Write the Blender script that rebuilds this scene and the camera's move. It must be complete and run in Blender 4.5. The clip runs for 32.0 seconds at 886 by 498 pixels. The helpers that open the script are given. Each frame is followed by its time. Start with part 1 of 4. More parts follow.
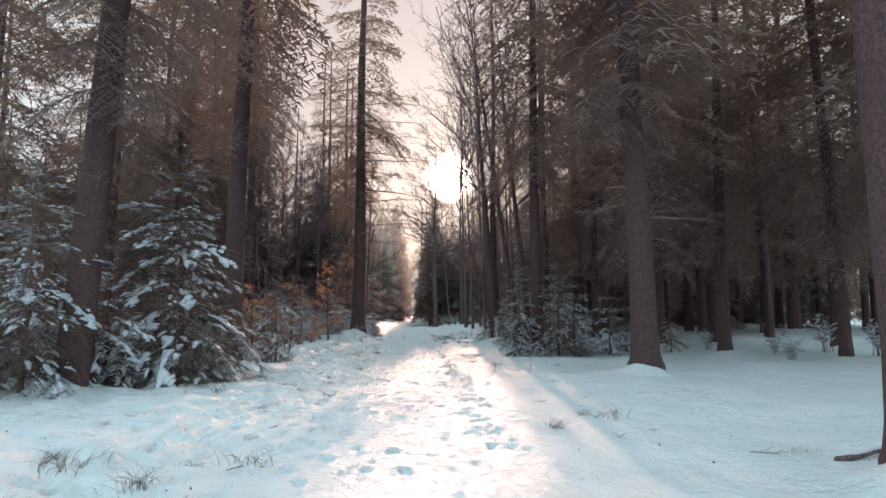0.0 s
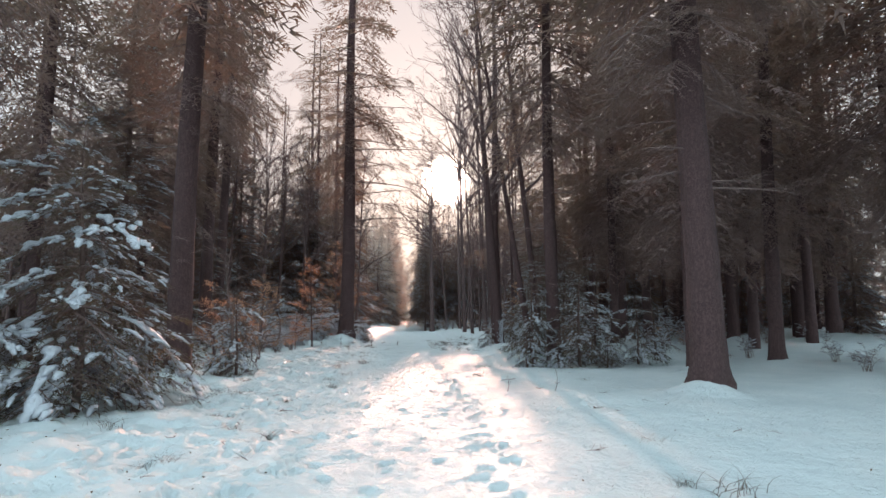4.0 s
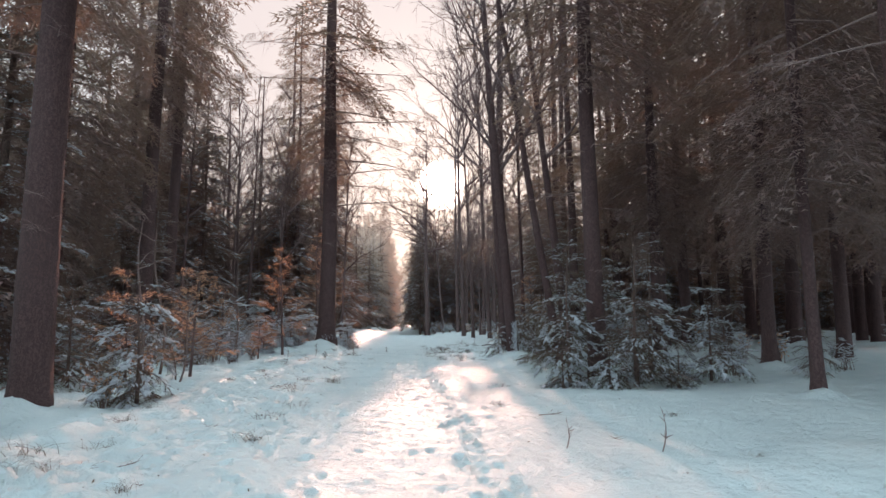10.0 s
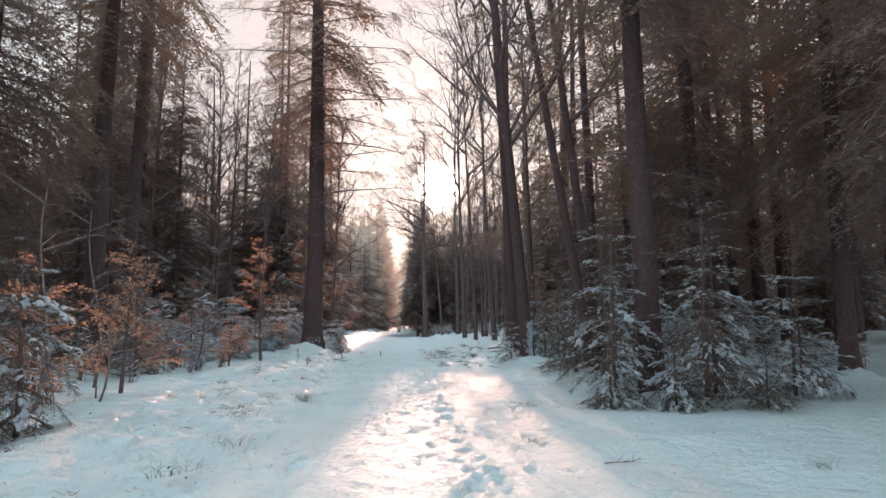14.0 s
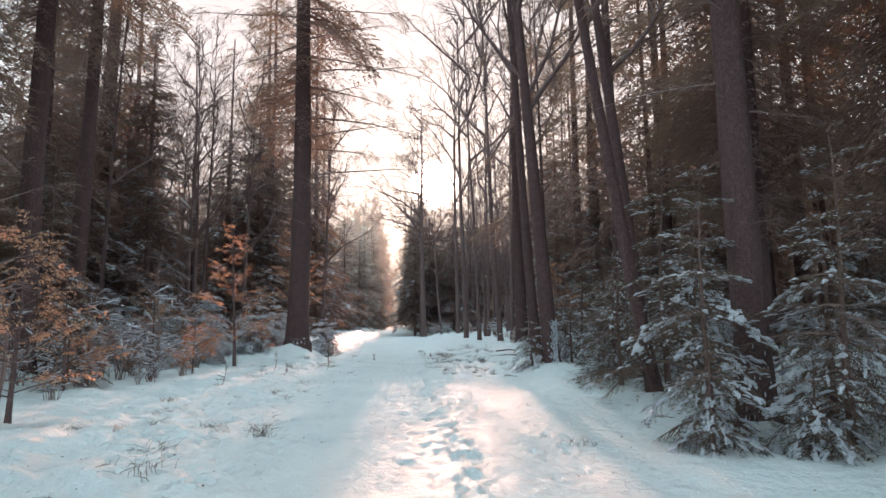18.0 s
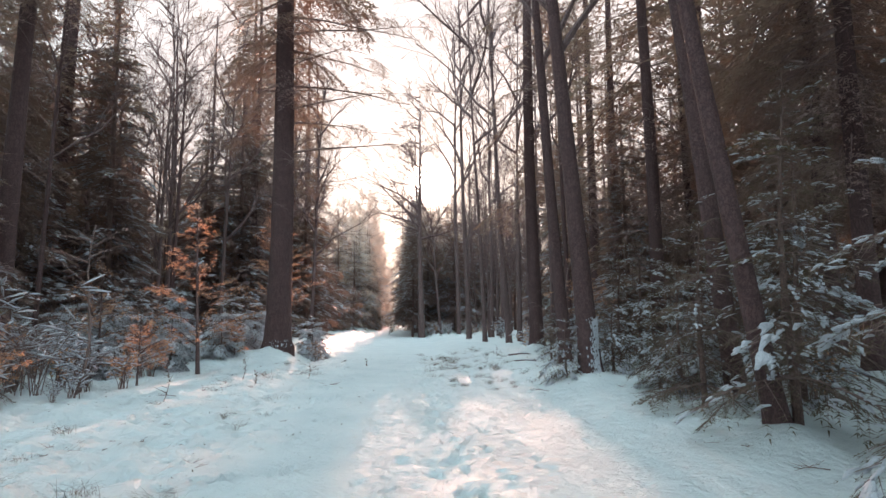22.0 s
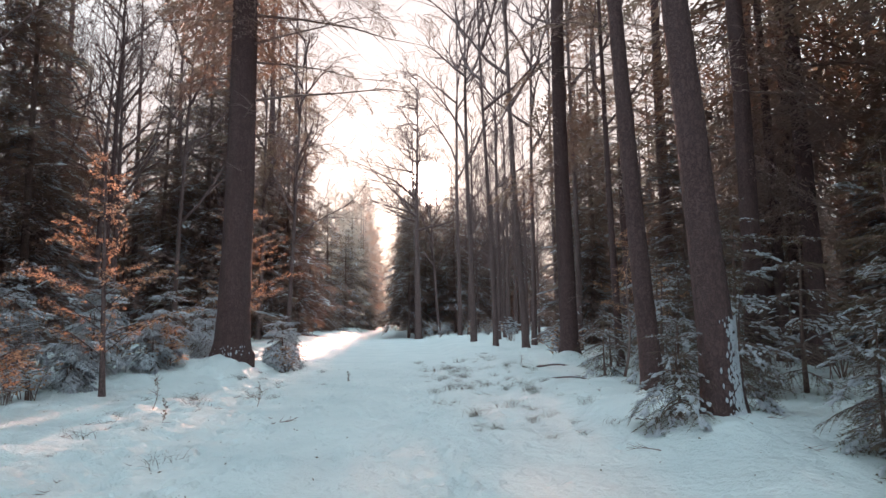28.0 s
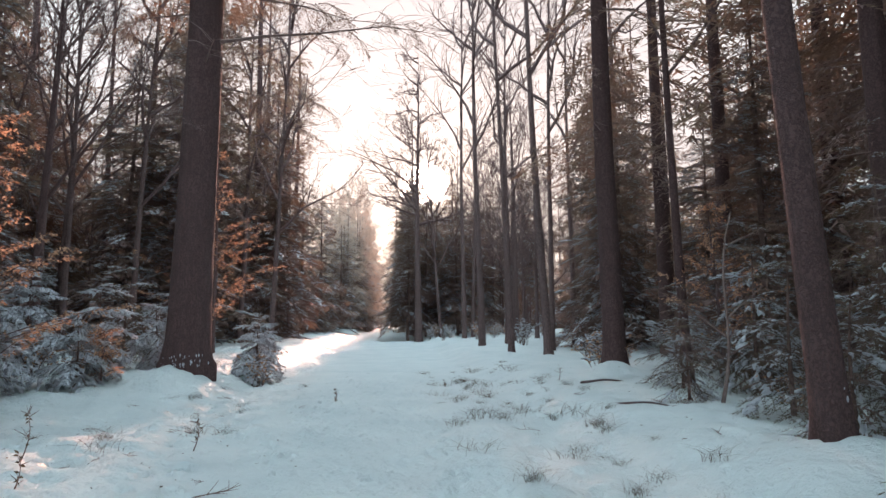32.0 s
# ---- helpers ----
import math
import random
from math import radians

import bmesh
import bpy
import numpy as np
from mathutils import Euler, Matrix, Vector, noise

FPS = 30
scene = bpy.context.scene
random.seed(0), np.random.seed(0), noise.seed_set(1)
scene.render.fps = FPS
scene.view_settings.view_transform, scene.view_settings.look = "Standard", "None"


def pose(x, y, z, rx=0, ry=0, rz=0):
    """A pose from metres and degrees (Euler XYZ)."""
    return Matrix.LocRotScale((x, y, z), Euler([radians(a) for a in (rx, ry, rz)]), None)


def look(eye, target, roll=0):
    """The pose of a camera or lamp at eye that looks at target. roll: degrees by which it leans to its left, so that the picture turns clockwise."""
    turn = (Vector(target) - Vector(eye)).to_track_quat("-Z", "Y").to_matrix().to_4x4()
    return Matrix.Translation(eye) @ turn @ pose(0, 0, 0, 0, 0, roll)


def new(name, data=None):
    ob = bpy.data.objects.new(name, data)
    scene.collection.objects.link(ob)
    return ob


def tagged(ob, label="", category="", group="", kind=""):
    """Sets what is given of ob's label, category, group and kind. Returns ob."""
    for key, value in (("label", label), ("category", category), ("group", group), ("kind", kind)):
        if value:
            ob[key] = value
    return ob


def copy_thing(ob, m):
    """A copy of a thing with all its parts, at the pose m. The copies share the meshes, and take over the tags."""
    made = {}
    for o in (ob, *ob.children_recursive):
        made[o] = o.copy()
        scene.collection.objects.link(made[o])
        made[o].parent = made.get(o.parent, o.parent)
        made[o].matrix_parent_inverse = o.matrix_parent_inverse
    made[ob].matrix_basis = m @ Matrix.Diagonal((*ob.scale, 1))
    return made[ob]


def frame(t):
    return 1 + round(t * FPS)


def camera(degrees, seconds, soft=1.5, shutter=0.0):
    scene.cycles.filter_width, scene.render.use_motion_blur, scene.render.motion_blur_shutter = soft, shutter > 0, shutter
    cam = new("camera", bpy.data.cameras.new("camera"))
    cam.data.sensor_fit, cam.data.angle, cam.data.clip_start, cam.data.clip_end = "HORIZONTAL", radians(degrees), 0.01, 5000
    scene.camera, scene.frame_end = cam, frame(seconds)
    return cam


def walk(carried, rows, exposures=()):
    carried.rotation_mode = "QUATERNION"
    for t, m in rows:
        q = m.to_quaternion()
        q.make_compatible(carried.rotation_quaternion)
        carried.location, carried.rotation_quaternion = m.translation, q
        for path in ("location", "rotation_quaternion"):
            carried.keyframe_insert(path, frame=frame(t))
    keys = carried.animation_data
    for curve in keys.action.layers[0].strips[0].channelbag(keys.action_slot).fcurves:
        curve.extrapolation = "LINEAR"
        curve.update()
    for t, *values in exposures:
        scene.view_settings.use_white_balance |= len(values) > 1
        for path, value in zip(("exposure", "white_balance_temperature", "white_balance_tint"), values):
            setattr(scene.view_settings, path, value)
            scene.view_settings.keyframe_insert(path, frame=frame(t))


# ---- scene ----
cam = camera(70.0, 32.0, 1.5)
PATH = [
    (0.0, 0.0, 0.0, 1.25, 96.14, 0.09, 0.01),
    (0.5, -0.005, 0.431, 1.226, 96.19, 0.16, -0.04),
    (1.0, 0.003, 0.858, 1.218, 96.22, 0.18, -0.07),
    (1.5, -0.007, 1.296, 1.211, 96.28, 0.19, -0.12),
    (2.0, 0.013, 1.718, 1.206, 96.34, 0.23, -0.12),
    (2.5, 0.002, 2.141, 1.207, 96.41, 0.22, -0.18),
    (3.0, -0.008, 2.563, 1.209, 96.47, 0.2, -0.24),
    (3.5, -0.01, 2.978, 1.214, 96.5, 0.18, -0.26),
    (5.5, -0.084, 4.675, 1.207, 96.64, 0.27, -0.39),
    (6.0, -0.077, 5.091, 1.207, 96.66, 0.29, -0.41),
    (6.5, -0.084, 5.517, 1.206, 96.65, 0.3, -0.47),
    (7.0, -0.073, 5.946, 1.21, 96.66, 0.33, -0.5),
    (7.5, -0.058, 6.378, 1.203, 96.7, 0.36, -0.52),
    (8.0, -0.072, 6.805, 1.2, 96.73, 0.33, -0.6),
    (8.5, -0.072, 7.218, 1.205, 96.73, 0.36, -0.62),
    (9.0, -0.099, 7.63, 1.202, 96.76, 0.35, -0.69),
    (9.5, -0.109, 8.043, 1.177, 96.82, 0.36, -0.72),
    (10.0, -0.107, 8.447, 1.177, 96.83, 0.39, -0.74),
    (10.5, -0.115, 8.854, 1.165, 96.86, 0.39, -0.79),
    (11.0, -0.099, 9.249, 1.175, 96.82, 0.45, -0.77),
    (11.5, -0.124, 9.64, 1.169, 96.86, 0.46, -0.83),
    (12.0, -0.144, 10.023, 1.168, 96.89, 0.48, -0.88),
    (12.5, -0.149, 10.401, 1.167, 96.9, 0.52, -0.88),
    (13.0, -0.174, 10.772, 1.16, 96.93, 0.52, -0.94),
    (13.5, -0.17, 11.148, 1.155, 96.95, 0.56, -0.92),
    (14.0, -0.189, 11.519, 1.152, 96.96, 0.57, -0.96),
    (14.5, -0.229, 11.868, 1.153, 96.97, 0.56, -1.04),
    (16.5, -0.286, 13.347, 1.203, 96.84, 0.59, -1.15),
    (17.0, -0.317, 13.715, 1.2, 96.84, 0.59, -1.23),
    (17.5, -0.332, 14.099, 1.196, 96.83, 0.6, -1.26),
    (18.0, -0.352, 14.482, 1.189, 96.82, 0.64, -1.3),
    (18.5, -0.381, 14.858, 1.183, 96.82, 0.65, -1.36),
    (19.0, -0.376, 15.265, 1.175, 96.81, 0.68, -1.36),
    (19.5, -0.397, 15.648, 1.172, 96.81, 0.68, -1.42),
    (20.0, -0.401, 16.045, 1.166, 96.82, 0.64, -1.44),
    (20.5, -0.414, 16.428, 1.16, 96.84, 0.65, -1.47),
    (21.0, -0.451, 16.798, 1.167, 96.84, 0.63, -1.53),
    (21.5, -0.454, 17.188, 1.173, 96.83, 0.67, -1.51),
    (22.0, -0.478, 17.551, 1.168, 96.86, 0.69, -1.56),
    (22.5, -0.491, 17.922, 1.159, 96.9, 0.71, -1.59),
    (23.0, -0.488, 18.301, 1.175, 96.9, 0.73, -1.61),
    (23.5, -0.493, 18.676, 1.185, 96.9, 0.74, -1.65),
    (24.0, -0.499, 19.044, 1.18, 96.93, 0.73, -1.69),
    (24.5, -0.511, 19.413, 1.17, 96.96, 0.7, -1.74),
    (25.0, -0.521, 19.77, 1.17, 96.96, 0.7, -1.78),
    (25.5, -0.523, 20.137, 1.181, 96.93, 0.7, -1.8),
    (27.5, -0.621, 21.758, 1.209, 96.78, 0.51, -1.97),
    (28.0, -0.623, 22.168, 1.219, 96.8, 0.51, -1.99),
    (28.5, -0.638, 22.581, 1.229, 96.84, 0.49, -2.02),
    (29.0, -0.656, 22.976, 1.236, 96.85, 0.48, -2.06),
    (29.5, -0.683, 23.374, 1.245, 96.88, 0.43, -2.1),
    (30.0, -0.725, 23.773, 1.235, 96.92, 0.39, -2.16),
    (30.5, -0.748, 24.18, 1.226, 96.94, 0.36, -2.17),
    (31.0, -0.793, 24.591, 1.226, 96.94, 0.35, -2.22),
    (31.5, -0.825, 24.996, 1.234, 96.94, 0.31, -2.26),
    (32.0, -0.843, 25.404, 1.249, 96.92, 0.29, -2.27),
]
walk(cam, [(t, pose(*row)) for t, *row in PATH], [(0.0, 1.82, 7020, 27), (3.0, 1.92, 7020, 27), (9.0, 2.08, 7020, 27), (14.0, 2.16, 7020, 27), (17.0, 2.36, 7090, 27), (20.0, 2.34, 7040, 27), (23.0, 2.5, 7090, 26), (25.0, 2.4, 7070, 26), (28.0, 2.34, 6990, 27), (32.0, 2.3, 6990, 27)])

# ---- light ----
SUN_AZ, SUN_EL = 0.55, 12.6
sun_way = Vector((math.sin(radians(SUN_AZ)) * math.cos(radians(SUN_EL)), math.cos(radians(SUN_AZ)) * math.cos(radians(SUN_EL)), math.sin(radians(SUN_EL))))

world = bpy.data.worlds.new("winter_sky")
scene.world = world
world.use_nodes = True
wn, wl = world.node_tree.nodes, world.node_tree.links
wn.clear()
w_out, w_bg, w_sky = wn.new("ShaderNodeOutputWorld"), wn.new("ShaderNodeBackground"), wn.new("ShaderNodeTexSky")
w_sky.sky_type, w_sky.sun_disc = "NISHITA", False
w_sky.sun_elevation, w_sky.sun_rotation = radians(SUN_EL), radians(SUN_AZ)
w_sky.air_density, w_sky.dust_density, w_sky.ozone_density = 1.0, 2.5, 1.0
w_co, w_dot, w_map, w_pow = wn.new("ShaderNodeTexCoord"), wn.new("ShaderNodeVectorMath"), wn.new("ShaderNodeMapRange"), wn.new("ShaderNodeMath")
w_dot.operation, w_pow.operation = "DOT_PRODUCT", "POWER"
w_dot.inputs[1].default_value = sun_way
# the sun's own glare: a small bright core and a wide, faint cream halo
w_map.inputs["From Min"].default_value, w_map.inputs["From Max"].default_value = math.cos(radians(2.6)), math.cos(radians(0.5))
w_pow.inputs[1].default_value = 2.5
w_wide, w_soft = wn.new("ShaderNodeMapRange"), wn.new("ShaderNodeMath")
w_wide.inputs["From Min"].default_value, w_wide.inputs["From Max"].default_value = math.cos(radians(20)), 1.0
w_soft.operation = "POWER"
w_soft.inputs[1].default_value = 3.0
w_glow, w_halo, w_mix, w_mix2 = wn.new("ShaderNodeBackground"), wn.new("ShaderNodeBackground"), wn.new("ShaderNodeAddShader"), wn.new("ShaderNodeAddShader")
w_glow.inputs["Color"].default_value, w_halo.inputs["Color"].default_value = (1.0, 0.9, 0.72, 1), (1.0, 0.92, 0.78, 1)
w_mul, w_dim = wn.new("ShaderNodeMath"), wn.new("ShaderNodeMath")
w_mul.operation = w_dim.operation = "MULTIPLY"
w_mul.inputs[1].default_value, w_dim.inputs[1].default_value = 10.0, 0.05
wl.new(w_co.outputs["Generated"], w_dot.inputs[0])
for first, second, third, last in ((w_map, w_pow, w_mul, w_glow), (w_wide, w_soft, w_dim, w_halo)):
    wl.new(w_dot.outputs["Value"], first.inputs["Value"])
    wl.new(first.outputs["Result"], second.inputs[0])
    wl.new(second.outputs[0], third.inputs[0])
    wl.new(third.outputs[0], last.inputs["Strength"])
# thin high haze evens the sky out
w_veil = wn.new("ShaderNodeMix")
w_veil.data_type = "RGBA"
w_veil.inputs["Factor"].default_value = 0.985
# the haze is cream-white on the sun's side and blue-green away from it
w_side, w_tone = wn.new("ShaderNodeMapRange"), wn.new("ShaderNodeMix")
w_tone.data_type = "RGBA"
w_side.inputs["From Min"].default_value, w_side.inputs["From Max"].default_value = 0.4, 0.92
w_tone.inputs["A"].default_value, w_tone.inputs["B"].default_value = (2.85, 4.75, 5.2, 1), (1.52, 1.56, 1.51, 1)
wl.new(w_dot.outputs["Value"], w_side.inputs["Value"])
wl.new(w_side.outputs["Result"], w_tone.inputs["Factor"])
wl.new(w_tone.outputs["Result"], w_veil.inputs["B"])
wl.new(w_sky.outputs["Color"], w_veil.inputs["A"])
wl.new(w_veil.outputs["Result"], w_bg.inputs["Color"])
w_bg.inputs["Strength"].default_value = 0.12
wl.new(w_bg.outputs[0], w_mix.inputs[0])
wl.new(w_glow.outputs[0], w_mix.inputs[1])
wl.new(w_mix.outputs[0], w_mix2.inputs[0])
wl.new(w_halo.outputs[0], w_mix2.inputs[1])
wl.new(w_mix2.outputs[0], w_out.inputs["Surface"])

sun = new("sun", bpy.data.lights.new("sun", "SUN"))
sun.data.energy, sun.data.angle, sun.data.color = 1.7, radians(0.6), (1.0, 0.62, 0.46)
sun.matrix_world = look(sun_way * 200, (0, 0, 0))


# ---- materials ----
def material(name):
    m = bpy.data.materials.new(name)
    m.use_nodes = True
    n, l = m.node_tree.nodes, m.node_tree.links
    return m, n, l, n["Principled BSDF"]


def ramp(n, stops):
    r = n.new("ShaderNodeValToRGB")
    while len(r.color_ramp.elements) < len(stops):
        r.color_ramp.elements.new(0.5)
    for e, (at, c) in zip(r.color_ramp.elements, stops):
        e.position, e.color = at, (*c, 1)
    return r


def noise_tex(n, l, scale, detail=4, stretch=(1, 1, 1), coord="Object", rough=0.6):
    co, mp, t = n.new("ShaderNodeTexCoord"), n.new("ShaderNodeMapping"), n.new("ShaderNodeTexNoise")
    mp.inputs["Scale"].default_value = stretch
    t.inputs["Scale"].default_value, t.inputs["Detail"].default_value, t.inputs["Roughness"].default_value = scale, detail, rough
    l.new(co.outputs[coord], mp.inputs[0])
    l.new(mp.outputs[0], t.inputs["Vector"])
    return t


def bump(n, l, height, bsdf, strength, distance):
    b = n.new("ShaderNodeBump")
    b.inputs["Strength"].default_value, b.inputs["Distance"].default_value = strength, distance
    l.new(height, b.inputs["Height"])
    l.new(b.outputs[0], bsdf.inputs["Normal"])
    return b


def snow_material(name, grain, low=(0.71, 0.74, 0.77), high=(0.82, 0.83, 0.845)):
    m, n, l, b = material(name)
    big, fine = noise_tex(n, l, 0.9, 5), noise_tex(n, l, grain, 6, rough=0.7)
    r = ramp(n, [(0.3, low), (0.7, high)])
    l.new(big.outputs["Fac"], r.inputs[0])
    l.new(r.outputs[0], b.inputs["Base Color"])
    b.inputs["Roughness"].default_value = 0.55
    b.inputs["Specular IOR Level"].default_value = 0.1
    mid, sm = noise_tex(n, l, grain * 0.35, 4), n.new("ShaderNodeMath")
    sm.operation = "MULTIPLY_ADD"
    sm.inputs[1].default_value = 2.0
    l.new(mid.outputs["Fac"], sm.inputs[0])
    l.new(fine.outputs["Fac"], sm.inputs[2])
    bump(n, l, sm.outputs[0], b, 0.9, 0.045)
    return m


def bark_material(name, dark, light, scale, moss=None, furrow=0.9):
    m, n, l, b = material(name)
    co, mp, v = n.new("ShaderNodeTexCoord"), n.new("ShaderNodeMapping"), n.new("ShaderNodeTexVoronoi")
    mp.inputs["Scale"].default_value = (1, 1, 0.12)
    v.feature = "DISTANCE_TO_EDGE"
    v.inputs["Scale"].default_value = scale
    warp = noise_tex(n, l, scale * 0.6, 3)
    mixv = n.new("ShaderNodeMix")
    mixv.data_type = "VECTOR"
    mixv.inputs["Factor"].default_value = 0.12
    l.new(co.outputs["Object"], mp.inputs[0])
    l.new(mp.outputs[0], mixv.inputs["A"])
    l.new(warp.outputs["Color"], mixv.inputs["B"])
    l.new(mixv.outputs["Result"], v.inputs["Vector"])
    fine, big = noise_tex(n, l, scale * 4, 6, (1, 1, 0.3), rough=0.75), noise_tex(n, l, 1.3, 4)
    add = n.new("ShaderNodeMath")
    add.operation = "MULTIPLY_ADD"
    add.inputs[1].default_value = 2.2
    l.new(v.outputs["Distance"], add.inputs[0])
    l.new(fine.outputs["Fac"], add.inputs[2])
    r = ramp(n, [(0.35, dark), (0.95, light)])
    l.new(add.outputs[0], r.inputs[0])
    tint = n.new("ShaderNodeMix")
    tint.data_type = "RGBA"
    tint.inputs["B"].default_value = (*(moss or light), 1)
    r2 = ramp(n, [(0.5, (0, 0, 0)), (0.72, (0.6, 0.6, 0.6))])
    l.new(big.outputs["Fac"], r2.inputs[0])
    l.new(r2.outputs[0], tint.inputs["Factor"])
    l.new(r.outputs[0], tint.inputs["A"])
    l.new(tint.outputs["Result"], b.inputs["Base Color"])
    b.inputs["Roughness"].default_value = 0.9
    b.inputs["Specular IOR Level"].default_value = 0.2
    bump(n, l, add.outputs[0], b, furrow, 0.03)
    return m


def leaf_material(name, dark, light, through_colour, scale=3.0, share=0.35):
    m, n, l, b = material(name)
    t, info = noise_tex(n, l, scale, 3), n.new("ShaderNodeNewGeometry")
    add = n.new("ShaderNodeMath")
    add.operation = "MULTIPLY_ADD"
    add.inputs[1].default_value = 0.45
    l.new(info.outputs["Random Per Island"], add.inputs[0])
    l.new(t.outputs["Fac"], add.inputs[2])
    r = ramp(n, [(0.4, dark), (0.95, light)])
    l.new(add.outputs[0], r.inputs[0])
    l.new(r.outputs[0], b.inputs["Base Color"])
    b.inputs["Roughness"].default_value = 0.6
    b.inputs["Specular IOR Level"].default_value = 0.25
    tr, mx, out = n.new("ShaderNodeBsdfTranslucent"), n.new("ShaderNodeMixShader"), n["Material Output"]
    tr.inputs["Color"].default_value = (*through_colour, 1)
    mx.inputs[0].default_value = share
    l.new(b.outputs[0], mx.inputs[1])
    l.new(tr.outputs[0], mx.inputs[2])
    l.new(mx.outputs[0], out.inputs["Surface"])
    return m


SNOW = snow_material("ground_snow", 14, (0.54, 0.58, 0.60), (0.65, 0.67, 0.68))
PUFF = snow_material("bough_snow", 30, (0.50, 0.50, 0.55), (0.64, 0.64, 0.69))
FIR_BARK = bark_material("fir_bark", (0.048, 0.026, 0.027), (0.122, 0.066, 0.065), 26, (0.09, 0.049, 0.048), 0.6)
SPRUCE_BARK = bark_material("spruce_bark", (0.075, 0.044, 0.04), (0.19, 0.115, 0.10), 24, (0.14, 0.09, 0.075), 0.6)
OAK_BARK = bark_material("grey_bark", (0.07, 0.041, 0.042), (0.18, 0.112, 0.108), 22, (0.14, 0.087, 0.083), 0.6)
TWIG = bark_material("twig_bark", (0.11, 0.068, 0.066), (0.26, 0.17, 0.155), 40, None, 0.3)
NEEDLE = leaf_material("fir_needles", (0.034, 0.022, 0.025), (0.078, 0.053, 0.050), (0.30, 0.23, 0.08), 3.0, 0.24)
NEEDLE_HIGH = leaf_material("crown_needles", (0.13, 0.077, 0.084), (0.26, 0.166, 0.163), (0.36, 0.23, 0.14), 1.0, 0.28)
COPPER = leaf_material("copper_leaves", (0.30, 0.15, 0.10), (0.52, 0.29, 0.195), (0.85, 0.48, 0.31), 4.0, 0.5)
# distance haze put into the colour: pale needles, twigs and bark for far trees
HAZE_PALE = leaf_material("far_haze_pale", (0.34, 0.26, 0.23), (0.60, 0.49, 0.44), (0.82, 0.66, 0.56), 1.0, 0.5)
HAZE_BARK = bark_material("far_haze_bark", (0.12, 0.085, 0.075), (0.30, 0.23, 0.20), 22, (0.24, 0.18, 0.16), 0.5)
STRAW = leaf_material("dry_grass", (0.06, 0.042, 0.038), (0.15, 0.105, 0.085), (0.2, 0.14, 0.09), 6.0, 0.15)
LITTER = leaf_material("leaf_litter", (0.06, 0.038, 0.024), (0.17, 0.10, 0.06), (0.12, 0.07, 0.03), 6.0, 0.15)


# ---- geometry helpers ----
class Geo:
    """Collects vertices, quads and triangles with a material slot for each face."""

    def __init__(self):
        self.v, self.q, self.t, self.qm, self.tm, self.n = [], [], [], [], [], 0

    def add(self, verts, quads=None, tris=None, mat=0):
        verts = np.asarray(verts, float).reshape(-1, 3)
        self.v.append(verts)
        if quads is not None and len(quads):
            quads = np.asarray(quads, int).reshape(-1, 4)
            self.q.append(quads + self.n)
            self.qm.append(np.broadcast_to(mat, len(quads)))
        if tris is not None and len(tris):
            tris = np.asarray(tris, int).reshape(-1, 3)
            self.t.append(tris + self.n)
            self.tm.append(np.broadcast_to(mat, len(tris)))
        self.n += len(verts)

    def packed(self):
        cat = lambda a, w: np.concatenate(a) if a else np.zeros((0, w), int)
        flat = lambda a: np.concatenate(a) if a else np.zeros(0, int)
        return np.concatenate(self.v), cat(self.q, 4), cat(self.t, 3), flat(self.qm), flat(self.tm)

    def put(self, pack, m, mats=None):
        """Adds a packed piece, placed by the matrix m; mats maps its slots onto those of this piece."""
        v, q, t, qm, tm = pack
        a = np.array(m)
        if mats is not None:
            mats = np.asarray(mats)
            qm, tm = (mats[qm] if len(qm) else qm), (mats[tm] if len(tm) else tm)
        self.v.append(v @ a[:3, :3].T + a[:3, 3])
        if len(q):
            self.q.append(q + self.n)
            self.qm.append(qm)
        if len(t):
            self.t.append(t + self.n)
            self.tm.append(tm)
        self.n += len(v)

    def mesh(self, name, mats, smooth=False):
        v, q, t, qm, tm = self.packed()
        me = bpy.data.meshes.new(name)
        nq, nt = len(q), len(t)
        me.vertices.add(len(v))
        me.vertices.foreach_set("co", v.astype(np.float32).ravel())
        me.loops.add(4 * nq + 3 * nt)
        me.loops.foreach_set("vertex_index", np.r_[q.ravel(), t.ravel()].astype(np.int32))
        me.polygons.add(nq + nt)
        me.polygons.foreach_set("loop_start", np.r_[np.arange(nq) * 4, 4 * nq + np.arange(nt) * 3].astype(np.int32))
        me.polygons.foreach_set("material_index", np.r_[qm, tm].astype(np.int32))
        me.polygons.foreach_set("use_smooth", np.full(nq + nt, smooth))
        for m in mats:
            me.materials.append(m)
        me.update(calc_edges=True)
        me.validate()
        return me


def part(name, mesh, parent, m=None, label=""):
    ob = new(name, mesh)
    ob.parent = parent
    if m is not None:
        ob.matrix_local = m
    return tagged(ob, label)


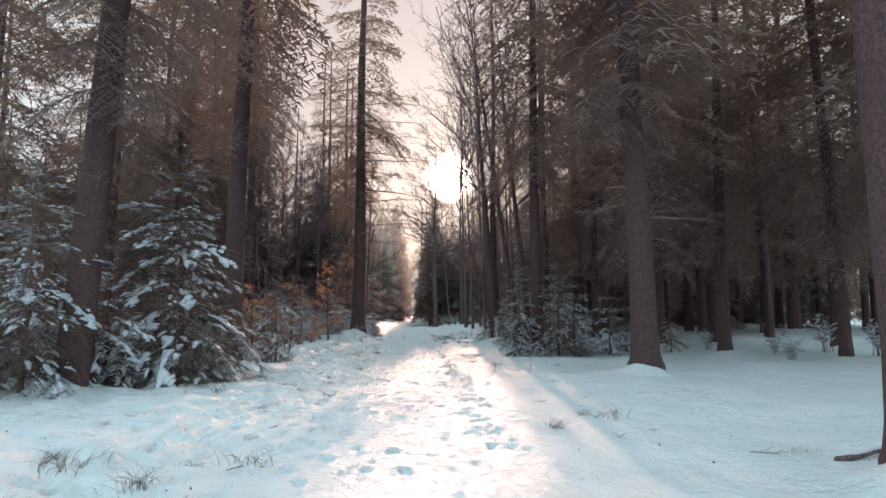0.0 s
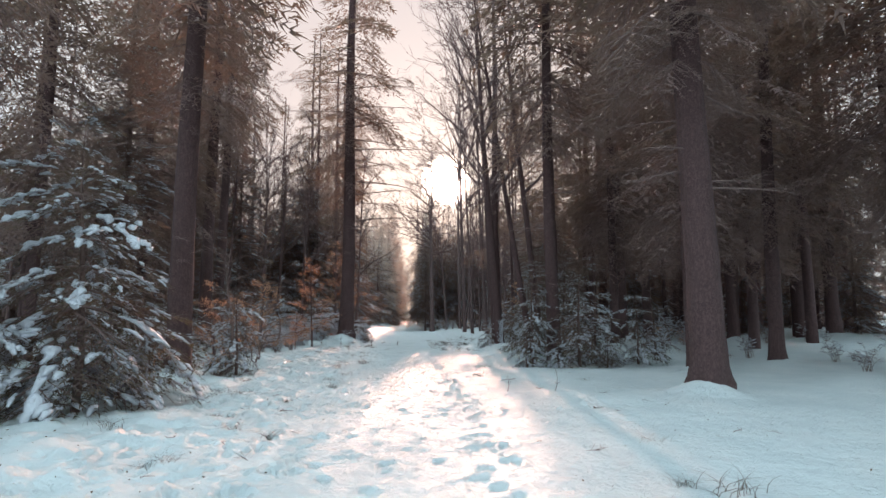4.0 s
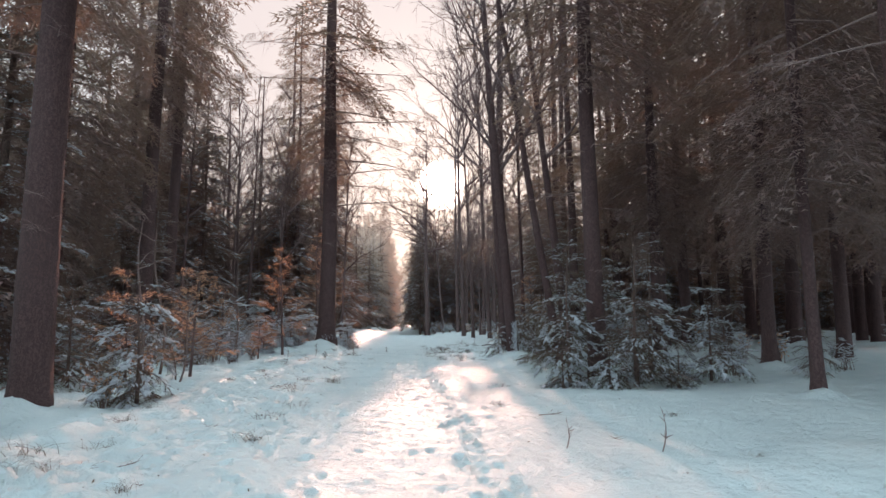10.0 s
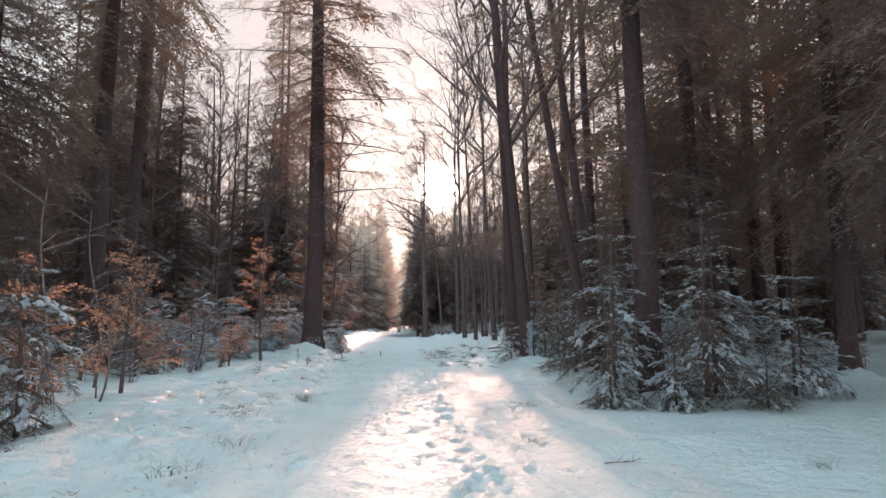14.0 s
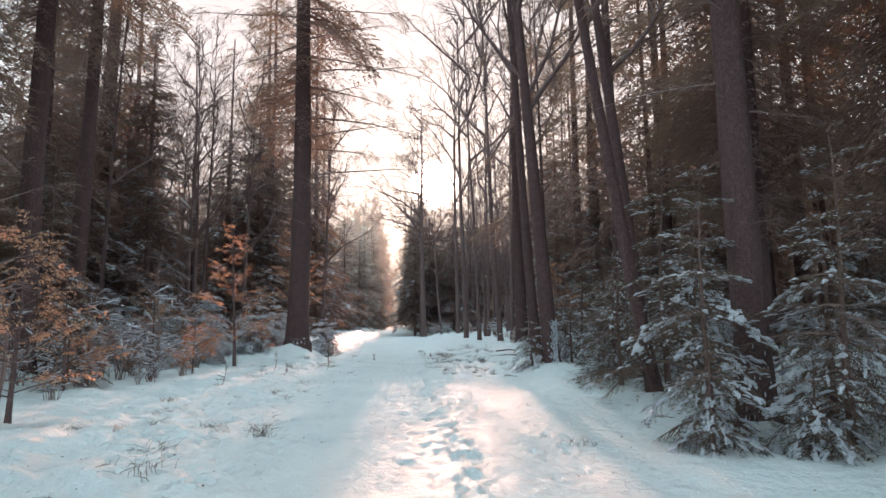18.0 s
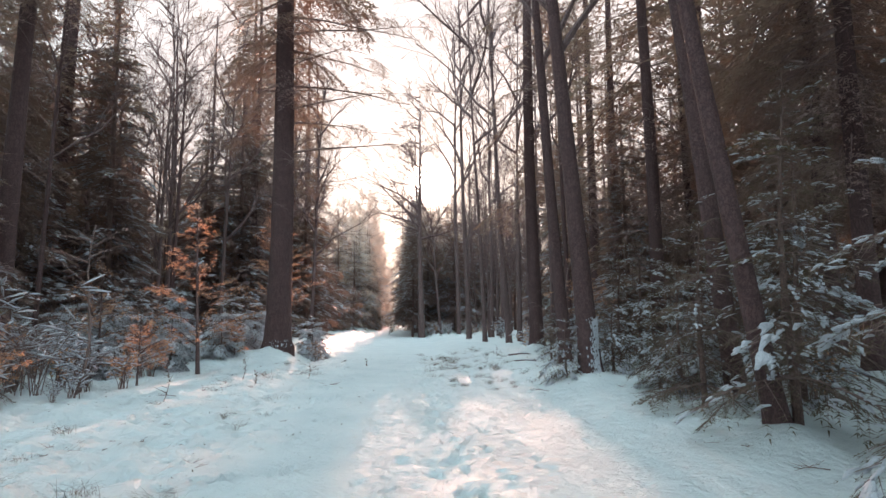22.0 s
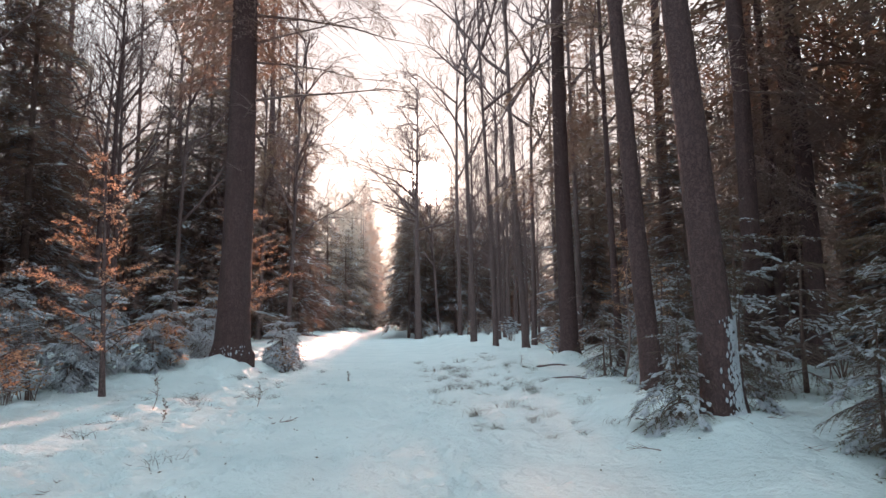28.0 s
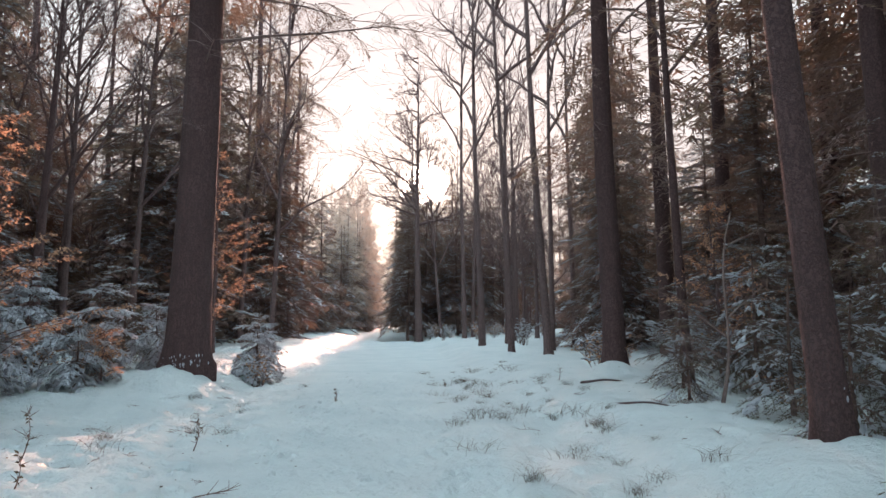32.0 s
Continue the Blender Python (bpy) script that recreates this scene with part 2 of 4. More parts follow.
def tube(g, pts, rad, sides=6, mat=0, flat=1.0, tip=True):
    """A round limb through pts with a radius at each; flat squashes it downwards."""
    pts = np.asarray(pts, float)
    rad = np.broadcast_to(np.asarray(rad, float), len(pts))
    tan = np.gradient(pts, axis=0)
    tan /= np.linalg.norm(tan, axis=1)[:, None] + 1e-9
    ref = np.array([0.0, 0.0, 1.0]) if abs(tan[:, 2]).mean() < 0.8 else np.array([0.0, 1.0, 0.0])
    u = np.cross(tan, ref)
    u /= np.linalg.norm(u, axis=1)[:, None] + 1e-9
    w = np.cross(u, tan)
    a = np.arange(sides) * 2 * np.pi / sides
    ring = pts[:, None] + rad[:, None, None] * (np.cos(a)[None, :, None] * u[:, None] + flat * np.sin(a)[None, :, None] * w[:, None])
    k = np.arange(len(pts) - 1)[:, None] * sides + np.arange(sides)[None]
    k2 = np.arange(len(pts) - 1)[:, None] * sides + (np.arange(sides)[None] + 1) % sides
    quads = np.stack([k, k2, k2 + sides, k + sides], -1)
    verts = ring.reshape(-1, 3)
    tris = []
    if tip:
        n = len(verts)
        verts = np.vstack([verts, pts[-1] + tan[-1] * rad[-1] * 0.7, pts[0] - tan[0] * rad[0] * 0.7])
        e = (len(pts) - 1) * sides
        tris = [(e + i, e + (i + 1) % sides, n) for i in range(sides)] + [((i + 1) % sides, i, n + 1) for i in range(sides)]
    g.add(verts, quads, tris, mat)


def weld(g, a, b, c, mat=0):
    """A small web of wood that ties a twig to its branch."""
    g.t.append(np.array([[a, b, c]]))
    g.tm.append(np.array([mat]))


def blades(g, p, d, up, length, width, mat=0, slim=False):
    """Flat pointed leaves: a four-cornered blade, or a slim three-cornered one, at each p along d."""
    p, d, up = np.asarray(p, float), np.asarray(d, float), np.asarray(up, float)
    d = d / (np.linalg.norm(d, axis=1)[:, None] + 1e-9)
    s = np.cross(d, up)
    s /= np.linalg.norm(s, axis=1)[:, None] + 1e-9
    length, width = np.broadcast_to(length, len(p))[:, None], np.broadcast_to(width, len(p))[:, None]
    nrm = np.cross(s, d)
    if slim:
        v = np.stack([p + s * width / 2, p + d * length - nrm * width * 0.2, p - s * width / 2], 1)
        g.add(v.reshape(-1, 3), None, np.arange(3 * len(p)).reshape(-1, 3), mat)
        return
    v = np.stack([p, p + d * length * 0.45 + s * width / 2 - nrm * width * 0.12, p + d * length, p + d * length * 0.45 - s * width / 2 - nrm * width * 0.12], 1)
    g.add(v.reshape(-1, 3), np.arange(4 * len(p)).reshape(-1, 4), None, mat)


RNG = np.random.default_rng(7)


def hashed(ix, iy, seed):
    n = (ix * 374761393 + iy * 668265263 + seed * 1442695041) & 0xFFFFFFFF
    n = ((n ^ (n >> 13)) * 1274126177) & 0xFFFFFFFF
    return ((n ^ (n >> 16)) & 0xFFFF) / 65535.0


def lumps(x, y, scale, seed=0):
    """Smooth noise between -1 and 1 over the plan."""
    x, y = np.asarray(x, float) / scale, np.asarray(y, float) / scale
    ix, iy = np.floor(x).astype(np.int64), np.floor(y).astype(np.int64)
    fx, fy = x - ix, y - iy
    fx, fy = fx * fx * (3 - 2 * fx), fy * fy * (3 - 2 * fy)
    a, b = hashed(ix, iy, seed), hashed(ix + 1, iy, seed)
    c, d = hashed(ix, iy + 1, seed), hashed(ix + 1, iy + 1, seed)
    return 2 * (a + (b - a) * fx + (c - a) * fy + (a - b - c + d) * fx * fy) - 1


def ease(x, a, b):
    t = np.clip((np.asarray(x, float) - a) / (b - a), 0, 1)
    return t * t * (3 - 2 * t)


# ---- ground ----
def path_middle(y):
    return -0.5 - 0.0436 * np.maximum(np.asarray(y, float) - 8, 0)


MOUNDS = []


def ground_z(x, y):
    """Height of the snow: a level ride between low banks that climbs gently far ahead."""
    x, y = np.asarray(x, float), np.asarray(y, float)
    z = 0.95 * ease(y, 26, 150) + 0.10 * ease(-x, 5, 9)
    off = x - path_middle(y)
    z = z + 0.26 * ease(off, 2.3, 3.4) * ease(y, 22, 29)
    z = z + 0.42 * ease(-off, 2.2, 3.4) * ease(y, 34, 37)
    z = z + 0.06 * lumps(x, y, 2.7, 3) * ease(abs(off), 0.5, 3) + 0.035 * lumps(x, y, 0.9, 4) * (0.35 + ease(abs(off), 0.8, 3))
    z = z + (0.055 * lumps(x, y, 0.42, 5) + 0.042 * lumps(x, y, 0.21, 6)) * ease(-off, 0.8, 2.2) + 0.5 * lumps(x, y, 23, 9) * ease(abs(off), 9, 25)
    z = z + (0.03 * lumps(x, y, 0.5, 7) + 0.022 * lumps(x, y, 0.24, 8)) * ease(off, 1.2, 2.2) * ease(y, 26, 31)
    for mx, my, r, h in MOUNDS:
        z = z + h * np.exp(-(((x - mx) ** 2 + (y - my) ** 2) / (r * r)))
    return z

# ---- plan of the measured trees: x, y, thickness at breast height, lean in x and y (metres per metre), kind ----
TALL = [
    (-6.15, 10.6, 0.54, 0.062, 0.02, 4.6), (-5.83, 17.65, 0.54, 0.012, 0.0, 6.4), (-13.8, 40.4, 0.78, 0.015, 0.0, 6.0), (-9.45, 29.0, 0.52, 0.01, 0.0, 8.5), (-9.95, 32.0, 0.46, 0.01, 0.0, 9.0),
    (-4.95, 37.0, 0.74, 0.006, 0.0, 8.0), (4.37, 13.95, 0.57, -0.010, 0.0, 5.6), (3.2, 21.4, 0.38, -0.004, 0.0, 6.4), (3.56, 4.9, 0.42, -0.02, 0.0, 7.0),
    (5.9, 18.4, 0.2, -0.005, 0.0, 3.2), (3.1, 38.2, 0.45, 0.0, 0.0, 5.0), (-10.4, 19.5, 0.32, 0.01, 0.0, 3.8), (-14.0, 19.0, 0.36, 0.02, 0.0, 3.6),
    (-15.5, 27.0, 0.34, 0.015, 0.0, 4.5), (12.2, 30.0, 0.42, 0.0, 0.0, 3.6), (15.6, 30.8, 0.40, -0.01, 0.0, 3.4), (17.2, 31.2, 0.60, 0.0, 0.0, 3.5),
    (11.3, 18.0, 0.34, -0.03, 0.0, 3.3), (8.4, 24.5, 0.36, 0.0, 0.0, 3.4), (6.6, 27.5, 0.34, 0.01, 0.0, 3.6), (9.6, 33.0, 0.42, 0.0, 0.0, 3.8),
    (5.4, 33.5, 0.36, 0.0, 0.0, 3.8), (6.4, 40.0, 0.40, 0.01, 0.0, 4.0),
    (9.2, 20.8, 0.40, 0.01, 0.0, 4.0), (7.6, 30.0, 0.38, 0.0, 0.0, 4.2), (10.8, 25.4, 0.36, 0.0, 0.0, 3.8), (13.6, 22.0, 0.38, -0.01, 0.0, 3.8), (-10.8, 26.4, 0.4, 0.0, 0.0, 2.8), (-13.4, 30.0, 0.38, 0.0, 0.0, 2.8), (-13.2, 35.6, 0.38, 0.0, 0.0, 3.0), (-9.3, 50.0, 0.36, 0.01, 0.0, 3.6), (-10.2, 53.0, 0.4, 0.0, 0.0, 3.6), (11.6, 14.4, 0.36, 0.0, 0.0, 4.2), (13.2, 18.0, 0.36, 0.0, 0.0, 4.0),
]
BARE = [
    (2.25, 28.3, 0.36, -0.055, 0.0, 0), (2.95, 23.7, 0.22, -0.155, 0.0, 2), (3.45, 25.7, 0.27, -0.085, 0.0, 1), (2.35, 30.2, 0.27, -0.06, 0.0, 3), (2.95, 43.9, 0.26, -0.04, 0.0, 1),
    (2.1, 45.6, 0.20, -0.03, 0.0, 2), (1.85, 52.5, 0.32, -0.015, 0.0, 0), (4.7, 43.5, 0.22, 0.0, 0.0, 3), (-5.8, 46.8, 0.2, 0.05, 0.0, 0), (-8.6, 43.0, 0.18, 0.03, 0.0, 1),
    (1.75, 61.5, 0.30, 0.0, 0.0, 3), (3.6, 57.0, 0.26, 0.01, 0.0, 1), (0.74, 67.0, 0.22, -0.08, 0.0, 0), (2.9, 68.0, 0.28, 0.02, 0.0, 2), (5.2, 64.0, 0.3, -0.01, 0.0, 3),
    (3.9, 36.4, 0.18, -0.03, 0.0, 2), (4.2, 49.5, 0.24, 0.02, 0.0, 0), (6.2, 54.0, 0.26, 0.0, 0.0, 1),
    (-9.2, 39.5, 0.18, 0.02, 0.0, 0), (-11.5, 45.0, 0.22, -0.01, 0.0, 2), (-8.2, 52.0, 0.24, 0.02, 0.0, 3), (-14.0, 49.0, 0.22, 0.03, 0.0, 1), (-10.2, 33.5, 0.14, 0.05, 0.0, 3), (-13.5, 42.0, 0.2, 0.0, 0.0, 0),
]
# young spruces: x, y, height, bough set, snow load
YOUNG = [
    (-5.15, 12.5, 4.5, 0, 2), (-6.7, 10.2, 3.7, 1, 2), (-5.0, 19.1, 2.35, 1, 2), (-4.9, 14.2, 1.5, 2, 2), (-7.3, 16.2, 3.0, 2, 1), (-8.2, 13.0, 4.2, 0, 2), (-7.0, 20.6, 2.2, 0, 1),
    (-6.0, 11.4, 2.2, 2, 2), (-9.6, 9.8, 3.4, 2, 1), (-6.0, 15.0, 2.0, 1, 2),
    (2.55, 21.1, 2.9, 0, 2), (3.75, 20.7, 3.3, 1, 1), (2.3, 20.5, 1.1, 2, 2), (3.1, 20.2, 1.0, 1, 2), (4.4, 20.3, 0.9, 0, 2), (4.55, 22.2, 3.2, 2, 2), (5.7, 21.9, 2.3, 1, 2), (6.7, 23.4, 2.2, 0, 1), (3.1, 23.7, 3.6, 2, 1), (7.7, 21.6, 1.2, 1, 1), (2.9, 25.3, 2.6, 0, 1), (4.3, 25.6, 3.8, 1, 1),
    (2.95, 29.2, 1.4, 2, 2), (3.7, 31.2, 2.6, 0, 1), (4.7, 32.8, 3.4, 1, 1), (3.9, 34.2, 2.4, 2, 2), (5.6, 29.8, 3.2, 1, 1), (3.3, 27.0, 2.2, 1, 1),
    (-6.5, 37.0, 1.7, 1, 3), (-7.9, 36.4, 1.5, 2, 3), (-9.6, 36.4, 1.9, 0, 3), (-7.2, 39.5, 2.4, 2, 1), (-11.0, 33.5, 2.2, 1, 3), (-8.4, 29.6, 1.7, 0, 2), (-7.3, 27.0, 1.9, 2, 1),
    (-7.2, 35.2, 1.6, 0, 3), (-8.8, 35.2, 2.0, 1, 3), (-5.9, 38.0, 1.5, 2, 3), (-10.6, 35.0, 2.2, 1, 3), (-8.3, 37.9, 2.1, 0, 3), (-6.9, 33.9, 1.2, 2, 3),
    (-9.2, 33.6, 1.6, 1, 3), (-6.3, 35.9, 1.2, 0, 3), (-11.0, 37.0, 2.0, 2, 3), (-12.2, 35.5, 2.0, 1, 3), (-7.7, 32.6, 1.1, 0, 3), (-4.35, 39.6, 1.5, 1, 3), (-4.7, 41.2, 1.2, 2, 3), (-6.6, 40.6, 1.8, 0, 3), (-8.9, 39.0, 2.0, 1, 3),
    (1.9, 28.4, 0.95, 0, 2), (3.05, 27.2, 1.2, 2, 2), (3.35, 26.3, 1.7, 1, 2), (2.9, 30.8, 1.5, 2, 2), (3.25, 32.3, 2.0, 0, 1), (2.7, 33.7, 1.2, 1, 2), (3.3, 35.3, 1.6, 2, 1), (4.3, 28.6, 3.0, 0, 1), (5.0, 27.2, 3.0, 1, 2), (4.4, 30.4, 2.4, 2, 1), (4.9, 35.6, 2.6, 0, 1),
]
# copper-leaved beeches: x, y, height
BEECH = [(-6.0, 33.2, 4.2), (-5.35, 22.3, 2.6), (-6.5, 21.9, 2.3), (-7.0, 26.3, 2.2), (-5.9, 36.0, 0.9), (-8.3, 33.0, 2.6), (4.1, 35.6, 3.0), (-6.1, 30.2, 1.4), (-6.7, 43.8, 6.0), (-7.6, 28.2, 1.3)]

for x, y, d, *_ in TALL:
    MOUNDS.append((x - 0.06, y - 0.16, d * 0.6 + 0.16, 0.10 + 0.30 * d))
for x, y, d, *_ in BARE[:6]:
    MOUNDS.append((x, y - 0.15, d * 1.2 + 0.15, 0.14))


# ---- conifer boughs ----
def bough(twigs, pairs, spray, width, droop, seed, woody=True):
    """A fir bough one metre long along +x: axis, side twigs and needle sprays. Also returns the lines along which snow lies."""
    r = np.random.default_rng(seed)
    g = Geo()
    s = np.linspace(0, 1, 7 if woody else 4)
    axis = np.stack([s, 0.05 * np.sin(s * 4 + r.uniform(0, 6)), -droop * s ** 2 + 0.04 * np.sin(s * 3)], 1)
    tube(g, axis, 0.012 * (1.05 - s), 3, 0, tip=False)
    lines = [axis]
    P, D, U = [], [], []
    at = lambda f: np.array([np.interp(f, s, axis[:, i]) for i in range(3)])
    for k in range(twigs):
        f = 0.12 + 0.86 * (k + r.uniform(0, 0.6)) / twigs
        side = 1 if k % 2 else -1
        length = (0.10 + 0.40 * math.sin(math.pi * (0.15 + 0.8 * f)) ** 0.8 * (1.1 - 0.55 * f)) * r.uniform(0.75, 1.15)
        ang = radians(r.uniform(42, 62)) * side
        d = np.array([math.cos(ang), math.sin(ang), r.uniform(-0.5, 0.05)])
        q = np.linspace(0, 1, 4)
        tw = at(f) + q[:, None] * d * length + np.stack([0 * q, 0 * q, -0.22 * length * q ** 2], 1)
        if woody:
            tube(g, tw[[0, 2, 3]], 0.005 * (1.1 - q[[0, 2, 3]]), 3, 0, tip=False)
        lines.append(tw)
        for j in range(pairs):
            h = (j + 0.6 + r.uniform(-0.3, 0.3)) / pairs
            p = np.array([np.interp(h, q, tw[:, i]) for i in range(3)])
            for e in (-1, 1):
                a2 = ang + e * radians(r.uniform(35, 60))
                P.append(p)
                D.append((math.cos(a2), math.sin(a2), r.uniform(-0.5, 0.25)))
                U.append((r.uniform(-0.3, 0.3), r.uniform(-0.3, 0.3), 1))
        P.append(tw[-1])
        D.append(d)
        U.append((0, 0, 1))
    for f in np.linspace(0.15, 1, twigs):
        P.append(at(f))
        D.append((1, r.uniform(-0.5, 0.5), r.uniform(-0.2, 0.2)))
        U.append((0, 0, 1))
    k = len(P)
    blades(g, P, D, U, spray * r.uniform(0.7, 1.25, k), width * r.uniform(0.7, 1.3, k), 1, True)
    return g.packed(), lines


def bough_snow(lines, pad, seed, thick=0.022, heavy=False):
    """Snow caught on a bough: broken ridges on its outer part, crumbs on the twigs and, on a loaded one, a lumpy pad."""
    r = np.random.default_rng(seed)
    g = Geo()
    axis = lines[0]
    s = np.linspace(0, 1, len(axis))
    on = lambda q: np.stack([np.interp(q, s, axis[:, i]) for i in range(3)], 1)
    for a in (0.3, 0.5, 0.68, 0.86):
        if r.random() < 0.25:
            continue
        a += r.uniform(-0.05, 0.05)
        q = np.linspace(a, min(1.0, a + r.uniform(0.05, 0.13)), 4)
        rad = 1.15 * thick * r.uniform(0.5, 1.6, 4) * (0.5, 1, 1, 0.5)
        tube(g, on(q) + np.c_[r.normal(0, 0.008, (4, 2)), rad * 0.35], rad, 5, 0, flat=0.6)
    if pad:
        for a, b in ((0.44, 0.62), (0.66, 0.82), (0.85, 1.0)):
            q = np.linspace(a, b, 4)
            rad = np.array([0.5, 1.0, 0.95, 0.45]) * r.uniform(0.6, 1.4, 4) * 0.052
            tube(g, on(q) + np.c_[r.normal(0, 0.02, (4, 2)), rad * 0.2], rad, 7, 0, flat=0.5)
    if heavy:
        for line in lines[1:]:
            w = r.uniform(0.016, 0.034)
            q = np.linspace(0.1, r.uniform(0.7, 1.0), 4)
            p = np.stack([np.interp(q, np.linspace(0, 1, len(line)), line[:, i]) for i in range(3)], 1)
            tube(g, p + (0, 0, w * 0.35), w * np.array([0.6, 1.0, 1.1, 0.5]) * r.uniform(0.7, 1.3, 4), 5, 0, flat=0.6)
    for _ in range(16 if pad else 8):
        line = lines[int(r.integers(len(lines) // 4, len(lines)))]
        f = r.uniform(0.1, 0.75 if pad else 1.0)
        p = np.array([np.interp(f, np.linspace(0, 1, len(line)), line[:, i]) for i in range(3)])
        a, ln = r.normal(0, 0.45), r.uniform(0.03, 0.09)
        e = np.array([math.cos(a), math.sin(a), -0.25]) * ln
        w = thick * (r.uniform(0.9, 2.4) if pad else r.uniform(0.6, 1.4))
        tube(g, [p - e, p + (0, 0, w * 0.4), p + e], [w * 0.55, w, w * 0.5], 5, 0, flat=0.5)
    return g.packed()


def ready(pack, name, mats, smooth=False):
    g = Geo()
    g.put(pack, np.eye(4))
    return g.mesh(name, mats, smooth)


NEAR_BOUGHS = [bough(22, 9, 0.06, 0.0125, dr, 20 + i) for i, dr in enumerate((0.14, 0.26, 0.38, 0.5))]
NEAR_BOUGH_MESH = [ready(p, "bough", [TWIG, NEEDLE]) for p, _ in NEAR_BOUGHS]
SNOW_MESH = {k: [ready(bough_snow(ln, k == 2, 40 + 20 * k + i, 0.021), "snow_cover", [PUFF], True) for i, (_, ln) in enumerate(NEAR_BOUGHS)] for k in (1, 2)}
SNOW_MESH[3] = [ready(bough_snow(ln, True, 110 + i, 0.026, True), "snow_cover", [PUFF], True) for i, (_, ln) in enumerate(NEAR_BOUGHS)]


def turn(az, dip, s, at, roll=0.0, sy=None):
    return Matrix.Translation(at) @ Matrix.Rotation(az, 4, "Z") @ Matrix.Rotation(dip, 4, "Y") @ Matrix.Rotation(roll, 4, "X") @ Matrix.Diagonal((s, sy or s, s, 1))


def young_spruce(x, y, h, kind, load):
    """A young spruce: a straight stem with whorls of boughs, each under its own snow."""
    r = np.random.default_rng(int(1000 * abs(x) + 77 * y))
    root = new("young_spruce")
    root.location = (x, y, float(ground_z(x, y)) - 0.03)
    g = Geo()
    s = np.linspace(0, 1, 9)
    wob = 0.02 * h * np.stack([np.sin(s * 5 + x), np.cos(s * 4 + y)], 1) * s[:, None]
    stem = np.c_[wob, s * h]
    r0 = 0.012 * h + 0.008
    tube(g, stem, r0 * (1.03 - s), 7, 0)
    part("trunk", g.mesh("trunk", [SPRUCE_BARK], True), root)
    wide = 1.35 if x < -4 and y < 15 else 0.82 if x > 0 else 1.0
    whorls = max(7, int(h * 3.1))
    for k in range(whorls):
        f = (0.12 if h > 2 else 0.06) + (0.86 if h > 2 else 0.92) * k / (whorls - 1)
        reach = wide * (0.55 + h * 0.20) * (1 - f) ** 0.58 * (0.75 + 0.45 * r.random()) + 0.10
        n = 5 if f < 0.75 else 4
        for j in range(n):
            if r.random() < 0.06 + (0.15 if f < 0.12 else 0):
                continue
            fz = min(0.985, f + r.uniform(-0.02, 0.02))
            at = [np.interp(fz, s, stem[:, i]) for i in range(3)]
            az = 2 * math.pi * (j + 0.5 * (k % 2)) / n + r.uniform(-0.35, 0.35)
            dip = radians((15, 15, 27, 34)[load] * (1 - f) - 30 * f ** 2 + r.uniform(-10, 10))
            v = (kind + int(r.integers(0, 3))) % 3 + (1 if load >= 2 and f < 0.6 else 0)
            m = turn(az, dip, reach * r.uniform(0.75, 1.12), at, r.uniform(-0.25, 0.25))
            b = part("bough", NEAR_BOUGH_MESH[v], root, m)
            if load == 3 or r.random() < (0.88 if load == 2 else 0.72):
                pad = 2 if r.random() < (0.8 if load == 2 else 0.2) * (1.25 - 0.6 * f) else 1
                if load == 3:
                    pad = 3
                tagged(part("snow_cover", SNOW_MESH[pad][v], b), kind="stuff")
    label = ("young green spruce bowed under thick pads of fresh snow" if load == 2 else "small young spruce almost buried under white snow" if load == 3 else "young dark green spruce lightly dusted with snow")
    return tagged(root, label, "tree", "young spruces along the ride")


# ---- tall conifers ----
CROWN_BOUGHS = [bough(22, 8, 0.064, 0.0165, dr, 80 + i, False)[0] for i, dr in enumerate((0.15, 0.28, 0.4))]
FINE_BOUGHS = [p for p, _ in NEAR_BOUGHS[:3]]
FAR_BOUGHS = [bough(12, 4, 0.14, 0.032, dr, 90 + i, False)[0] for i, dr in enumerate((0.15, 0.3))]


MID_BOUGHS = [bough(13, 4, 0.16, 0.042, dr, 95 + i, False)[0] for i, dr in enumerate((0.15, 0.3))]
DIM_BOUGHS = [bough(6, 1, 0.42, 0.13, dr, 98 + i, False)[0] for i, dr in enumerate((0.15, 0.3))]


